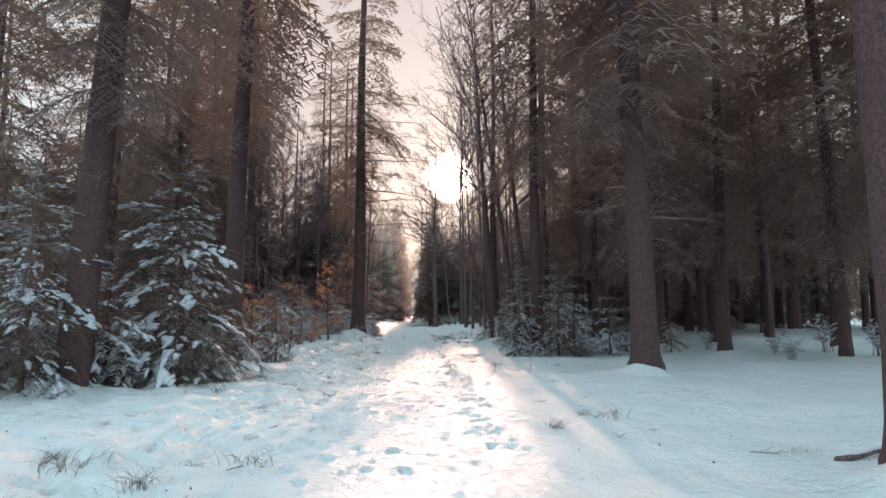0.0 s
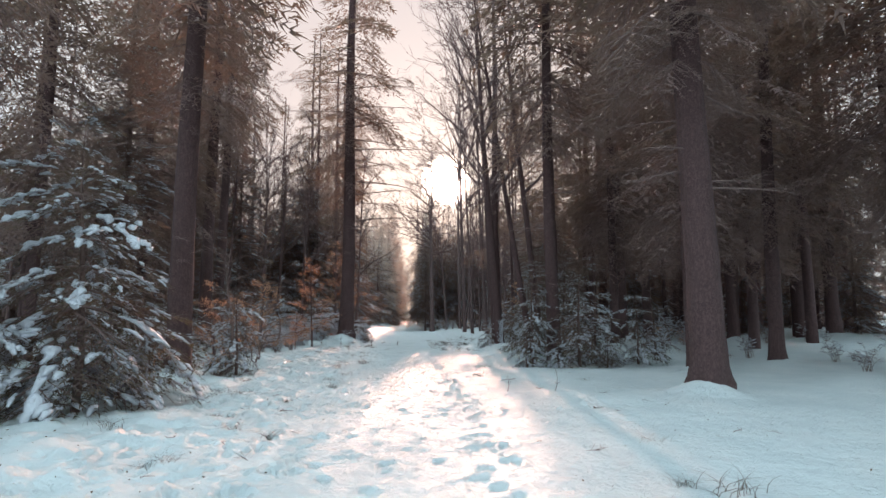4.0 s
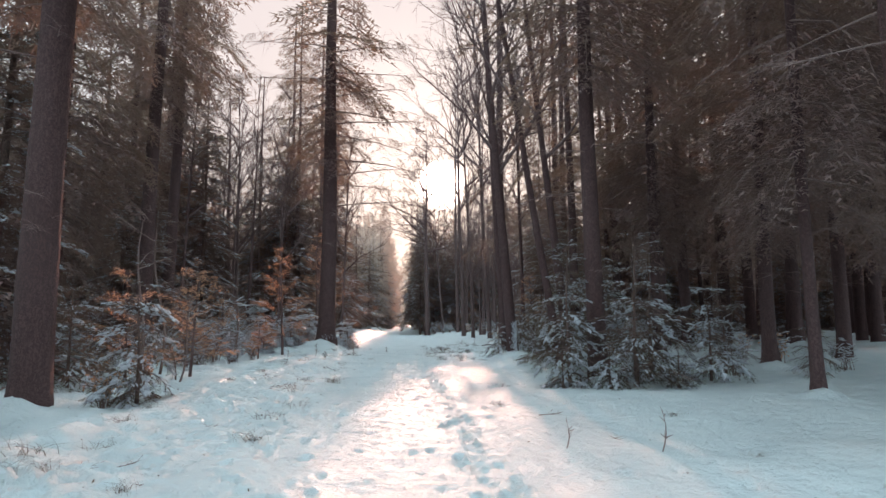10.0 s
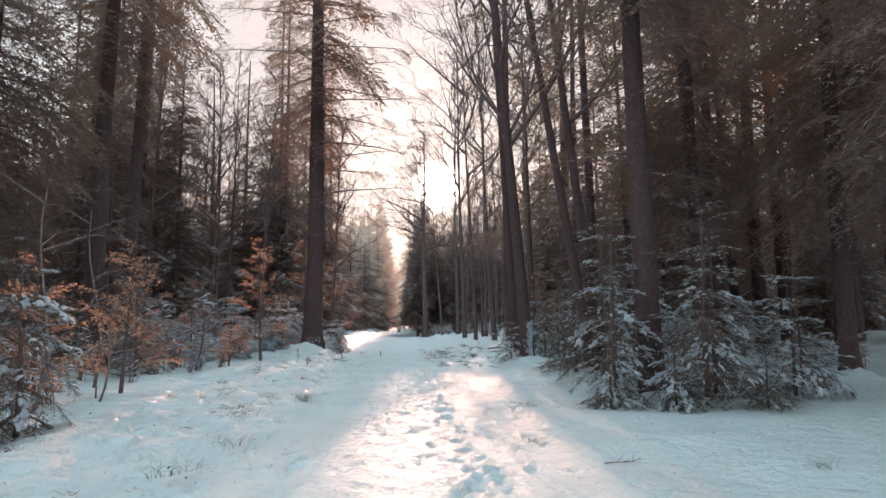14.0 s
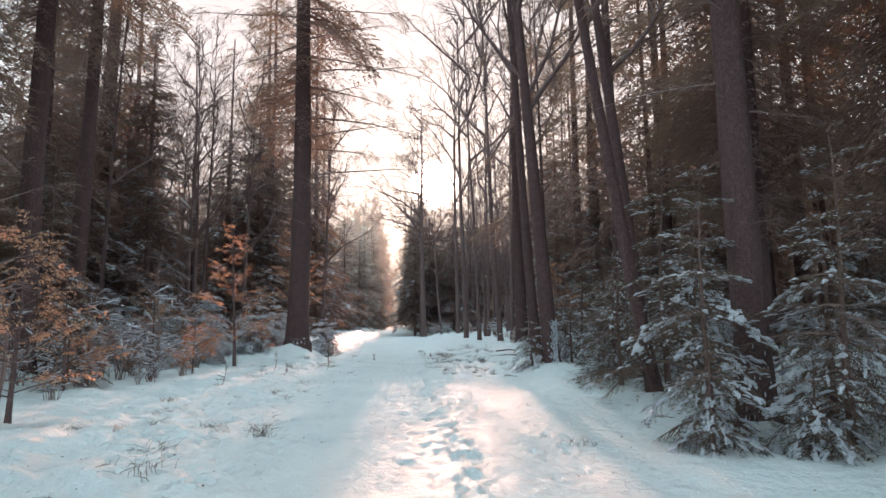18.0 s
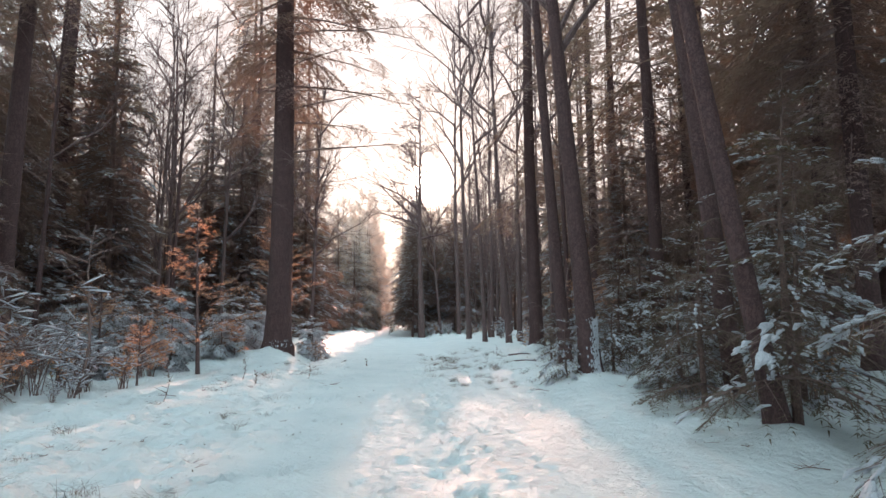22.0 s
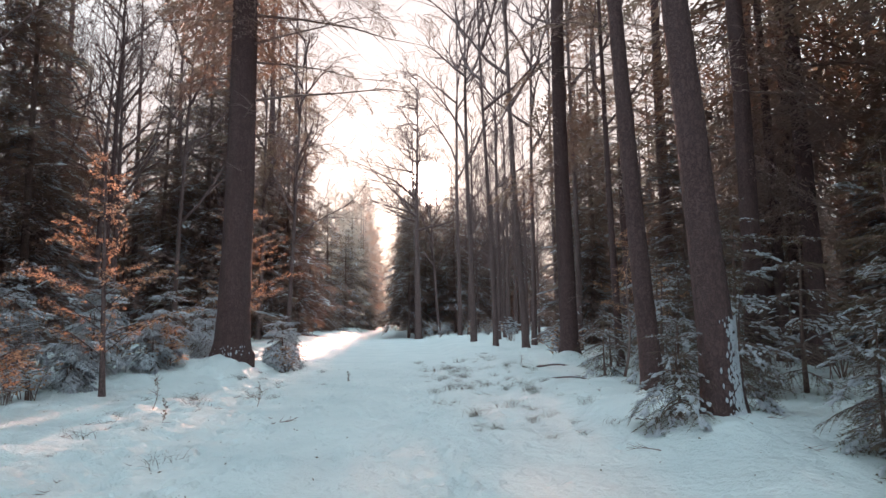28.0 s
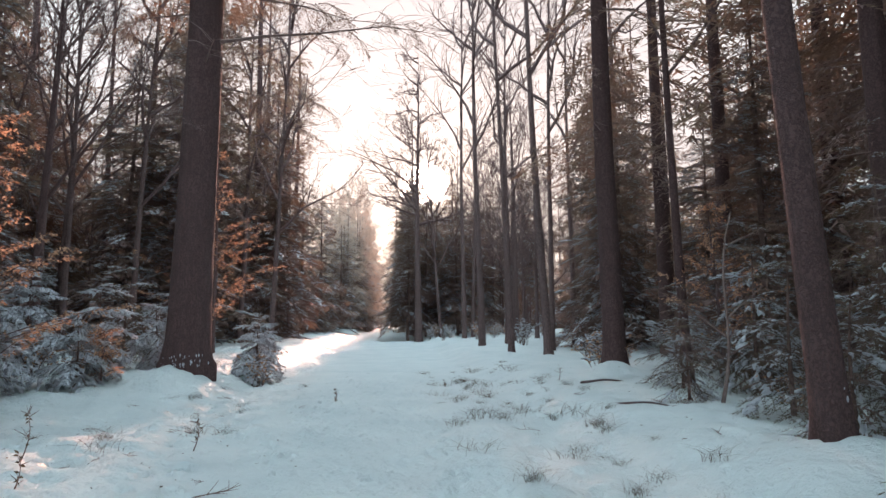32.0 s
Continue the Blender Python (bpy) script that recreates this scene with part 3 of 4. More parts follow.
def trunk_geo(d, height, lean, seed, sides=18, rings=34, rough=0.05, flare=0.2, taper=0.80):
    """A furrowed trunk with a root flare, standing at the origin."""
    r = np.random.default_rng(seed)
    zs = np.concatenate([[-0.3], np.linspace(0, 1, rings) ** 1.5 * height])
    a = np.arange(sides) * 2 * np.pi / sides
    rad = d / 2 * np.clip(1 - taper * zs / height, 0.03, None) * (1 + flare * np.exp(-np.maximum(zs, 0) / 0.28))
    ph = r.uniform(0, 6, 4)
    ridge = 1 + rough * (np.sin(a * 5 + ph[0])[None] * 0.6 + np.sin(a * 9 + ph[1] + zs[:, None] * 0.9) * 0.5) + r.normal(0, rough * 0.35, (len(zs), sides))
    roots = 1 + 0.16 * np.exp(-np.maximum(zs, 0) / 0.22)[:, None] * np.sin(a * 4 + ph[2])[None]
    rr = rad[:, None] * ridge * roots
    sway = 0.05 * np.sin(zs * 0.35 + ph[3])
    cx, cy = lean[0] * zs + sway, lean[1] * zs
    v = np.stack([cx[:, None] + rr * np.cos(a), cy[:, None] + rr * np.sin(a), np.broadcast_to(zs[:, None], rr.shape)], -1)
    k = np.arange(len(zs) - 1)[:, None] * sides + np.arange(sides)[None]
    k2 = np.arange(len(zs) - 1)[:, None] * sides + (np.arange(sides)[None] + 1) % sides
    g = Geo()
    g.add(v.reshape(-1, 3), np.stack([k, k2, k2 + sides, k + sides], -1))
    return g, lambda z: (float(np.interp(z, zs, cx)), float(np.interp(z, zs, cy)), z), lambda z: float(np.interp(z, zs, rad))


def dead_branch(g, p0, az, rise, ln, r, mat=0):
    """One bare side branch with its twigs."""
    q = np.linspace(0, 1, 5)
    d = np.array([math.cos(az), math.sin(az), rise])
    p = np.array(p0) + q[:, None] * d * ln + np.c_[r.normal(0, 0.03, 5) * ln * q, r.normal(0, 0.03, 5) * ln * q, -0.10 * ln * q ** 2]
    n0 = g.n
    tube(g, p, (0.006 + 0.007 * ln) * (1.08 - q), 4, mat, tip=False)
    for _ in range(int(3 + 4 * ln)):
        h = r.uniform(0.2, 0.95)
        b = np.array([np.interp(h, q, p[:, i]) for i in range(3)])
        az2 = az + r.choice([-1, 1]) * r.uniform(0.5, 1.1)
        e = np.array([math.cos(az2), math.sin(az2), r.uniform(-0.4, 0.3)]) * ln * r.uniform(0.15, 0.4)
        weld(g, n0 + 4 * round(h * 4), n0 + 4 * round(h * 4) + 1, g.n, mat)
        tube(g, [b, b + e * 0.5, b + e + (0, 0, -0.05 * ln)], [0.006, 0.004, 0.002], 3, mat, tip=False)


DEAD_MESH = []
for _n in range(5):
    _g = Geo()
    dead_branch(_g, (0, 0, 0), 0.0, 0.08 * (_n - 2), 1.6, np.random.default_rng(40 + _n))
    DEAD_MESH.append(_g.mesh("dead_branch", [TWIG]))


def crown_geo(g, at, rad, lo, height, reach, boughs, r, mats, step=0.42, per=5, low=None, low_to=0.0):
    """Boughs up the stem; finer ones (low) as far up as low_to."""
    z = lo
    while z < height * 0.985:
        f = (z - lo) / (height - lo)
        rc = reach * (0.5 + 0.5 * ease(f, 0, 0.2)) * (1 - f) ** 0.75 + 0.25
        for j in range(per):
            az = r.uniform(0, 2 * math.pi)
            dip = radians(24 - 45 * f + r.uniform(-9, 12))
            p = at(z + r.uniform(-0.2, 0.2))
            use = low if low and z < low_to else boughs
            g.put(use[int(r.integers(len(use)))], turn(az, dip, rc * r.uniform(0.6, 1.15), p, r.uniform(-0.3, 0.3)), mats)
        z += step * (1 + 0.6 * f)


def tall_conifer(x, y, d, lean, lo, seed, height=None, near=True, thick=1.0):
    r = np.random.default_rng(seed)
    height = height or 15 + 16 * d + r.uniform(0, 3)
    root = new("tall_conifer")
    root.location = (x, y, float(ground_z(x, y)) - 0.05)
    g, at, rad = trunk_geo(d, height, lean, seed, 20 if near else 8, 40 if near else 9)
    part("trunk", g.mesh("trunk", [FIR_BARK], True), root)
    if near:
        for _ in range(18):
            z, az = r.uniform(1.8, lo + 3), r.uniform(0, 2 * math.pi)
            part("dead_branch", DEAD_MESH[int(r.integers(5))], root, turn(az, r.uniform(-0.2, 0.15), r.uniform(0.3, 1.0) * (1.2 if z > 3 else 0.6), at(z)))
    else:
        g = Geo()
        for _ in range(10):
            z = r.uniform(1.8, lo + 2)
            dead_branch(g, at(z), r.uniform(0, 6.28), r.uniform(-0.1, 0.2), r.uniform(0.4, 1.6), r)
        tagged(part("dead_brush", g.mesh("dead_brush", [TWIG]), root), kind="stuff")
    g = Geo()
    crown_geo(g, at, rad, lo, height, 2.6 + d, FAR_BOUGHS, r, [0, 1], (0.85 if near else 0.95) / thick, 3 if not near else 4, (FINE_BOUGHS if y < 16 and abs(x) < 7 else CROWN_BOUGHS) if near else None, 8.0 if y < 16 else 9.5 if y < 25 else 14.0)
    part("crown", g.mesh("crown", [TWIG, NEEDLE_HIGH]), root)
    return tagged(root, "tall old conifer with furrowed red-brown bark and dark high boughs", "tree", "tall conifers")


# ---- leafless trees ----
def grow(g, p, d, ln, rad, depth, r, last=4, up=0.10, tw=1.0):
    """A limb and, over and over, its side branches, down to fine twigs."""
    n = (6, 6, 4, 3, 2)[depth]
    pts, dirs = [np.array(p, float)], []
    dd = np.array(d, float)
    for _ in range(n - 1):
        dirs.append(dd)
        pts.append(pts[-1] + dd * ln / (n - 1))
        dd = dd + r.normal(0, 0.13 + 0.03 * depth, 3) + (0, 0, up)
        dd /= np.linalg.norm(dd)
    dirs = np.array(dirs + [dd])
    pts = np.array(pts)
    q = np.linspace(0, 1, n)
    rr = np.maximum(rad * (1 - 0.85 * q), tw * (0.016, 0.014, 0.009, 0.006, 0.004)[depth])
    n0, sides = g.n, 5 if depth <= 1 else 3
    tube(g, pts, rr, sides, tip=False)
    if depth >= last:
        return
    kids = (0, 6, 4, 3)[depth]
    for k in range(kids):
        h = 0.2 + 0.8 * (k + r.random()) / kids
        b = np.array([np.interp(h, q, pts[:, i]) for i in range(3)])
        base = np.array([np.interp(h, q, dirs[:, i]) for i in range(3)])
        side = r.normal(0, 1, 3)
        side -= base * side.dot(base)
        side /= np.linalg.norm(side)
        a = radians(r.uniform(24, 52))
        nd = base * math.cos(a) + side * math.sin(a)
        k0 = n0 + sides * round(h * (n - 1))
        weld(g, k0, k0 + 1, g.n)
        grow(g, b, nd / np.linalg.norm(nd), ln * r.uniform(0.36, 0.6) * (1.15 - 0.4 * h), float(np.interp(h, q, rr)) * r.uniform(0.55, 0.8), depth + 1, r, last, up, tw)


def bare_geo(height, d, seed, lean=(0, 0), limbs=17, last=4, first=0.24, stout=0.03, tw=1.0, low=36, high=68, far=0.36, up=0.10, open_side=False):
    """Trunk of a leafless tree and a piece for each limb."""
    r = np.random.default_rng(seed)
    g, at, rad = trunk_geo(d, height, lean, seed, 12, 22, 0.04, 0.2, 0.97)
    out = []
    for i in range(limbs):
        z = height * (first + (0.97 - first) * (i + r.random()) / limbs)
        az = i * 2.4 + r.uniform(-0.5, 0.5)
        if open_side and math.cos(az) > 0.1 and i % 4:
            az = math.pi - az
        el = radians(r.uniform(low, high))
        ln = (far * height * (1 - z / height) ** 0.6 + 0.5) * r.uniform(0.6, 1.15)
        b = Geo()
        grow(b, at(z), (math.cos(az) * math.cos(el), math.sin(az) * math.cos(el), math.sin(el)), ln, max(stout, rad(z) * r.uniform(0.5, 0.8)), 1, r, last, up, tw)
        out.append(b)
    return g, out


def bare_tree(x, y, d, lean, kind):
    bold = 40 < y < 63 and x > 0
    wide = d > 0.4
    h = 10.0 + 16 * d + kind + (5.5 if bold else 0)
    g, limbs = bare_geo(h, d, 300 + kind + int(97 * d) + int(10 * abs(x)), lean, 24 if wide else 10 if bold else 13 if y > 40 else 11, 4, 0.4 if bold else 0.28 if y > 40 else 0.34, 0.075 if bold else 0.055 if y > 40 else 0.03, 1.5 if y > 65 else 1.0)
    root = new("leafless_tree")
    root.location = (x, y, float(ground_z(x, y)) - 0.05)
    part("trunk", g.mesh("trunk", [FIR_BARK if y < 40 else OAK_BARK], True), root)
    for b in limbs:
        part("limb", b.mesh("limb", [OAK_BARK]), root)
    return tagged(root, "leafless broadleaf tree with grey-brown bark and fine bare twigs", "tree", "leafless trees beside the ride")


# ---- copper beeches ----
def copper_beech(x, y, h, seed):
    r = np.random.default_rng(seed)
    root = new("beech_sapling")
    root.location = (x, y, float(ground_z(x, y)) - 0.03)
    g, at, rad = trunk_geo(0.022 * h + 0.012, h, (r.uniform(-0.04, 0.04), 0), seed, 8, 14, 0.03, 0.2)
    part("trunk", g.mesh("trunk", [OAK_BARK], True), root)
    b, P, D, U = Geo(), [], [], []
    for i in range(int(12 + 8 * h)):
        z = h * (0.14 + 0.84 * r.random())
        az, el = r.uniform(0, 2 * math.pi), radians(r.uniform(16, 44))
        ln = (0.50 * h * (1 - z / h) + 0.2) * r.uniform(0.5, 1.2)
        d = np.array([math.cos(az) * math.cos(el), math.sin(az) * math.cos(el), math.sin(el)])
        q = np.linspace(0, 1, 5)
        p = np.array(at(z)) + q[:, None] * d * ln + np.c_[0 * q, 0 * q, -0.12 * ln * q ** 2]
        tube(b, p, 0.008 * (1.1 - q), 4)
        for _ in range(int(8 + 18 * ln)):
            f = r.uniform(0.2, 1.0)
            c = np.array([np.interp(f, q, p[:, k]) for k in range(3)])
            a2 = az + r.uniform(-1.2, 1.2)
            e = np.array([math.cos(a2), math.sin(a2), r.uniform(-0.4, 0.3)]) * r.uniform(0.04, 0.22)
            tube(b, [c, c + e], [0.003, 0.0015], 3, tip=False)
            for _ in range(4):
                P.append(c + e * r.uniform(0.2, 1.1))
                D.append(e / np.linalg.norm(e) + r.normal(0, 0.6, 3) + (0, 0, -0.4))
                U.append(r.normal(0, 0.6, 3) + (0, 0, 0.6))
    n = len(P)
    part("crown", b.mesh("crown", [OAK_BARK]), root)
    g = Geo()
    blades(g, P, D, U, r.uniform(0.03, 0.055, n), r.uniform(0.016, 0.026, n))
    part("leaves", g.mesh("leaves", [COPPER]), root, label="curled copper-orange winter leaves")
    return tagged(root, "young beech still holding dry copper-orange leaves", "tree", "copper beeches")


# ---- the snow ground ----
def steps(spans):
    out = [spans[0][0]]
    for a, b, s0, s1 in spans:
        x, s = a, s0
        n = max(2, int((b - a) / (0.5 * (s0 + s1))))
        f = np.linspace(0, 1, n + 1)[1:]
        w = s0 * f + 0.5 * (s1 - s0) * f * f
        out += list(a + (b - a) * w / w[-1])
    return np.array(out)


gx = steps([(-600, -60, 60, 8), (-60, -14, 8, 0.7), (-14, -6, 0.7, 0.14), (-6, -3, 0.14, 0.06), (-3, 2.6, 0.042, 0.042), (2.6, 6, 0.06, 0.16), (6, 16, 0.16, 0.8), (16, 60, 0.8, 8), (60, 600, 8, 60)])
gy = steps([(-600, -30, 60, 5), (-30, 1, 5, 0.12), (1, 36, 0.05, 0.05), (36, 60, 0.07, 0.4), (60, 160, 0.4, 5), (160, 900, 5, 80)])
X, Y = np.meshgrid(gx, gy)
Z = ground_z(X, Y)
off = X - path_middle(Y)
tread = np.exp(-((off - 0.75) / 0.75) ** 2) + 0.35 * np.exp(-((off + 1.6) / 1.0) ** 2)
near = ease(Y, -4, 1) * (1 - ease(Y, 55, 80))
Z += near * (0.012 * lumps(X, Y, 0.33, 11) + 0.008 * lumps(X, Y, 0.13, 12)) * (0.6 + 1.2 * tread)


def footprints(count, mid, spread, depth, y0, y1, seed):
    r = np.random.default_rng(seed)
    for _ in range(count):
        fy = r.uniform(y0, y1)
        fx = float(path_middle(fy)) + mid + r.normal(0, spread)
        a = r.normal(0, 0.25)
        i0, i1 = np.searchsorted(gx, [fx - 0.35, fx + 0.35])
        j0, j1 = np.searchsorted(gy, [fy - 0.35, fy + 0.35])
        x, y = X[j0:j1, i0:i1] - fx, Y[j0:j1, i0:i1] - fy
        u, v = x * math.cos(a) + y * math.sin(a), -x * math.sin(a) + y * math.cos(a)
        e = (u / 0.046) ** 2 + (v / 0.105) ** 2
        dp = depth * r.uniform(0.5, 1.2)
        Z[j0:j1, i0:i1] += -dp * np.exp(-(e ** 2.5)) + 0.35 * dp * np.exp(-((np.sqrt(e) - 1.6) ** 2) / 0.2)


footprints(1900, 0.65, 0.40, 0.012, 1, 45, 1)
footprints(1000, -1.5, 0.8, 0.06, 1, 40, 2)
footprints(520, -2.9, 0.6, 0.065, 1, 34, 3)
footprints(120, 2.0, 0.5, 0.03, 12, 36, 4)
footprints(330, 1.0, 0.13, 0.034, 6, 40, 9)
g = Geo()
nx, ny = len(gx), len(gy)
k = (np.arange(ny - 1)[:, None] * nx + np.arange(nx - 1)[None]).ravel()
g.add(np.stack([X, Y, Z], -1).reshape(-1, 3), np.stack([k, k + 1, k + 1 + nx, k + nx], -1))
tagged(new("ground", g.mesh("ground", [SNOW], True)), "trodden snow-covered forest ride and woodland floor", "ground", kind="structure")


# ---- the trees beside the ride ----
for n, (x, y, d, lx, ly, lo) in enumerate(TALL):
    tall_conifer(x, y, d, (lx, ly), lo, 500 + n, near=y < 40 and abs(x) < 14, thick=(2.3 if x > 3 else 1.6) if y < 22 and x > -8 else 2.4 if x < -8 and lo < 4 else 1.6 if x < -8 else (2.3 if x > 5 and y < 32 else 1.5 if x > 8 else 1.9 if x < -4 else 0.7))
for x, y, d, lx, ly, kind in BARE:
    bare_tree(x, y, d, (lx, ly), kind)
for row in YOUNG:
    young_spruce(*row)
for n, (x, y, h) in enumerate(BEECH):
    copper_beech(x, y, h, 700 + n)


# ---- the wood behind: copies of a few grown trees ----
def kinds_of_wood():
    made = []
    for n, (d, lo, h) in enumerate(((0.34, 3.2, 19), (0.42, 4.2, 22), (0.28, 2.6, 15), (0.38, 5.0, 20))):
        made.append(tall_conifer(0, 0, d, (0.01 * (n - 1), 0.0), lo, 900 + n, h, False, 1.25))
    return made


def dusting(droop, seed):
    """Snow on a one-metre bough seen from afar: short flat ridges along its axis and side twigs."""
    q, g = np.random.default_rng(seed), Geo()
    for _ in range(24):
        f, side = q.uniform(0.35, 1.0), q.uniform(-0.3, 0.3)
        ln, w = q.uniform(0.025, 0.075), q.uniform(0.012, 0.03)
        c = np.array([f, side * (1.15 - f), -droop * f * f + 0.02])
        a = q.normal(0, 0.3) + side * 2.4
        e = np.array([math.cos(a), math.sin(a), -0.4 * f * droop]) * ln
        tube(g, [c - e, c + (0, 0, w * 0.3), c + e], [w * 0.3, w, w * 0.3], 4, flat=0.55, tip=False)
    return g.packed()


SPRUCE_BOUGHS = [bough(16, 5, 0.12, 0.034, dr, 105 + i, False)[0] for i, dr in enumerate((0.12, 0.24, 0.36))]
DUSTINGS = [dusting(dr, 115 + i) for i, dr in enumerate((0.12, 0.24, 0.36))]


def spruce_mid(seed, h, reach=0.20, snowy=0.92, foot=0.4, needles=NEEDLE_HIGH, bark=SPRUCE_BARK):
    """A half-grown spruce, clothed down to the snow, each bough with a little snow on it."""
    r = np.random.default_rng(seed)
    root = new("half_grown_spruce")
    g, at, rad = trunk_geo(0.017 * h + 0.03, h, (0, 0), seed, 8, 10)
    part("trunk", g.mesh("trunk", [bark], True), root)
    crown, snow = Geo(), Geo()
    z = foot
    while z < 0.99 * h:
        f = z / h
        rc = (reach * h * (1 - f) ** 0.8 + 0.18) * r.uniform(0.8, 1.1)
        for j in range(7 if f < 0.8 else 5):
            k = int(r.integers(3))
            m = turn(r.uniform(0, 6.28), radians(20 - 42 * f + r.uniform(-10, 12)), rc * r.uniform(0.55, 1.15), at(z + r.uniform(-0.2, 0.2)), r.uniform(-0.3, 0.3))
            crown.put(SPRUCE_BOUGHS[k], m, [0, 1])
            if r.random() < snowy:
                snow.put(DUSTINGS[k], m)
        z += 0.36 * (1 - 0.35 * f)
    part("crown", crown.mesh("crown", [TWIG, needles]), root)
    tagged(part("snow_cover", snow.mesh("snow_cover", [PUFF], True), root), kind="stuff")
    return tagged(root, "half-grown dark spruce with snow on its boughs", "tree", "half-grown spruces")


TAKEN = [(t[0], t[1]) for t in TALL + BARE] + [(t[0], t[1]) for t in YOUNG if t[2] > 2.0]


def free(x, y, gap):
    return all((x - a) ** 2 + (y - b) ** 2 > gap * gap for a, b in TAKEN)


def scatter(r, count, xs, ys, gap, keep):
    out = []
    for _ in range(count * 14):
        if len(out) >= count:
            break
        x, y = r.uniform(*xs), r.uniform(*ys)
        if keep(x, y) and free(x, y, gap):
            TAKEN.append((x, y))
            out.append((x, y))
    return out


def plant(kinds, places, r, lo=0.85, hi=1.15, placed=()):
    first = set(placed)
    for x, y in places:
        k = int(r.integers(len(kinds)))
        s = r.uniform(lo, hi)
        m = Matrix.Translation((x, y, float(ground_z(x, y)) - 0.06)) @ Matrix.Rotation(r.uniform(0, 6.28), 4, "Z") @ Matrix.Diagonal((s, s, s, 1))
        if k in first:
            copy_thing(kinds[k], m)
        else:
            first.add(k)
            kinds[k].matrix_basis = m


r = np.random.default_rng(5)
right_wood = scatter(r, 85, (5.5, 38), (25, 78), 2.5, lambda x, y: x > 6 + 0.02 * y and (x > 5.5 + 0.1 * (y - 30)) and x < 10 + 0.62 * y and (y < 38 or lumps(x, y, 0.31, 8) < -0.1))
left_wood = scatter(r, 30, (-40, -7), (14, 80), 4.0, lambda x, y: x > -10 - 0.62 * y and (y > 60 or x < -13) and x < path_middle(y) - 6)
# back_wood: mostly unseen trees behind the start, added to dim skylight from there
back_wood = scatter(r, 30, (8, 30), (-30, 13), 3.2, lambda x, y: x > (9 - 0.25 * y if y < 0 else 8.5)) + scatter(r, 14, (-30, -8), (-30, 12), 4.0, lambda x, y: x < -11 + 0.2 * min(y, 0))
plant(kinds_of_wood(), back_wood + [(-10.6, 76.0), (-11.5, 66.0), (-14.2, 57.0), (-12.6, 53.0), (-8.7, 56.0), (7.6, 36.4), (9.6, 40.6), (11.6, 36.2)] + right_wood + left_wood, r)
mids = [spruce_mid(950, 8.0), spruce_mid(951, 11.0, 0.17), spruce_mid(952, 6.0, 0.22), spruce_mid(953, 9.5)]
left_mid = scatter(r, 78, (-34, -7.5), (37, 74), 1.9, lambda x, y: x > -8 - 0.6 * y and x < path_middle(y) - 6.6)
left_near = [(-9.2, 21.6), (-10.9, 15.6), (-11.6, 26.0), (-9.9, 30.6), (-13.2, 20.6), (-14.0, 30.0), (-12.2, 11.8), (-12.8, 34.2), (-16.2, 33.6), (-15.8, 23.4)]
right_mid = scatter(r, 34, (5.2, 26), (29, 75), 2.2, lambda x, y: x < 8 + 0.5 * y and x > max(path_middle(y) + 7.2, 0.2 * (y - 18)))
edge = [(-8.9, 78.0), (-7.9, 96.0), (-8.8, 69.0), (-10.2, 64.0), (-8.2, 74.0), (-8.0, 84.0), (-8.6, 92.0), (-9.4, 60.0), (-8.4, 53.5), (-8.0, 57.5), (-9.6, 49.0), (-7.8, 101.0), (-8.1, 110.0)]
plant(mids, left_near + right_mid + left_mid[:8], r)
plant(mids, left_mid[8:] + edge, r, 1.1, 1.55, set(range(4)))


def stand(kind, places):
    """Copies of one grown tree at given places: x, y and how large."""
    for x, y, s in places:
        copy_thing(kind, Matrix.Translation((x, y, float(ground_z(x, y)) - 0.06)) @ Matrix.Rotation(7.0 * x + y, 4, "Z") @ Matrix.Diagonal((s, s, s, 1)))


# the dense group that stands below the sun where the ride bends, and the taller trees that lean in over the far ride,
# added to shade it
clear = [spruce_mid(954, 9.5, 0.24, 0.8, 1.6), spruce_mid(955, 11.0, 0.2, 0.5, 3.0)]
# far spruces in the paler colours that stand in for haze
hazed_spruces = [spruce_mid(956, 13.0, 0.19, 0.6, 1.5, HAZE_PALE, HAZE_BARK), spruce_mid(957, 15.0, 0.16, 0.6, 2.5, HAZE_PALE, HAZE_BARK)]
for ob, x, y in ((clear[0], -1.5, 69.0), (clear[1], -0.2, 71.0), (hazed_spruces[0], -8.2, 92.0), (hazed_spruces[1], -2.2, 104.0)):
    ob.location = (x, y, float(ground_z(x, y)) - 0.06)
stand(clear[0], [(-1.6, 75.0, 1.2), (0.6, 73.5, 1.05), (2.0, 71.0, 1.1), (-1.5, 83.0, 1.35), (0.4, 84.0, 1.4), (4.0, 77.0, 1.2)])
# conifers added to keep direct sun off the ride and its left bank
for n, (x, y, h) in enumerate(((-2.9, 112.0, 20.0), (-3.2, 123.0, 24.0), (-2.3, 103.0, 18.0), (-1.9, 118.0, 25.0), (-0.9, 106.0, 20.5), (-4.5, 131.0, 25.0))):
    tall_conifer(x, y, 0.36, (0.0, 0.0), 9.0 if y > 130 else 5.0, 920 + n, h, False, 1.6)
stand(clear[1], [(-1.1, 78.0, 1.25), (-1.3, 87.0, 1.45), (2.2, 80.0, 1.25), (5.9, 83.0, 1.3), (8.2, 79.0, 1.3)])
stand(mids[3], [(4.5, 100.0, 1.3), (6.5, 104.0, 1.4), (8.5, 98.0, 1.3), (10.5, 103.0, 1.4), (3.2, 109.0, 1.5), (12.5, 97.0, 1.3), (5.5, 112.0, 1.5), (14.5, 101.0, 1.4)])
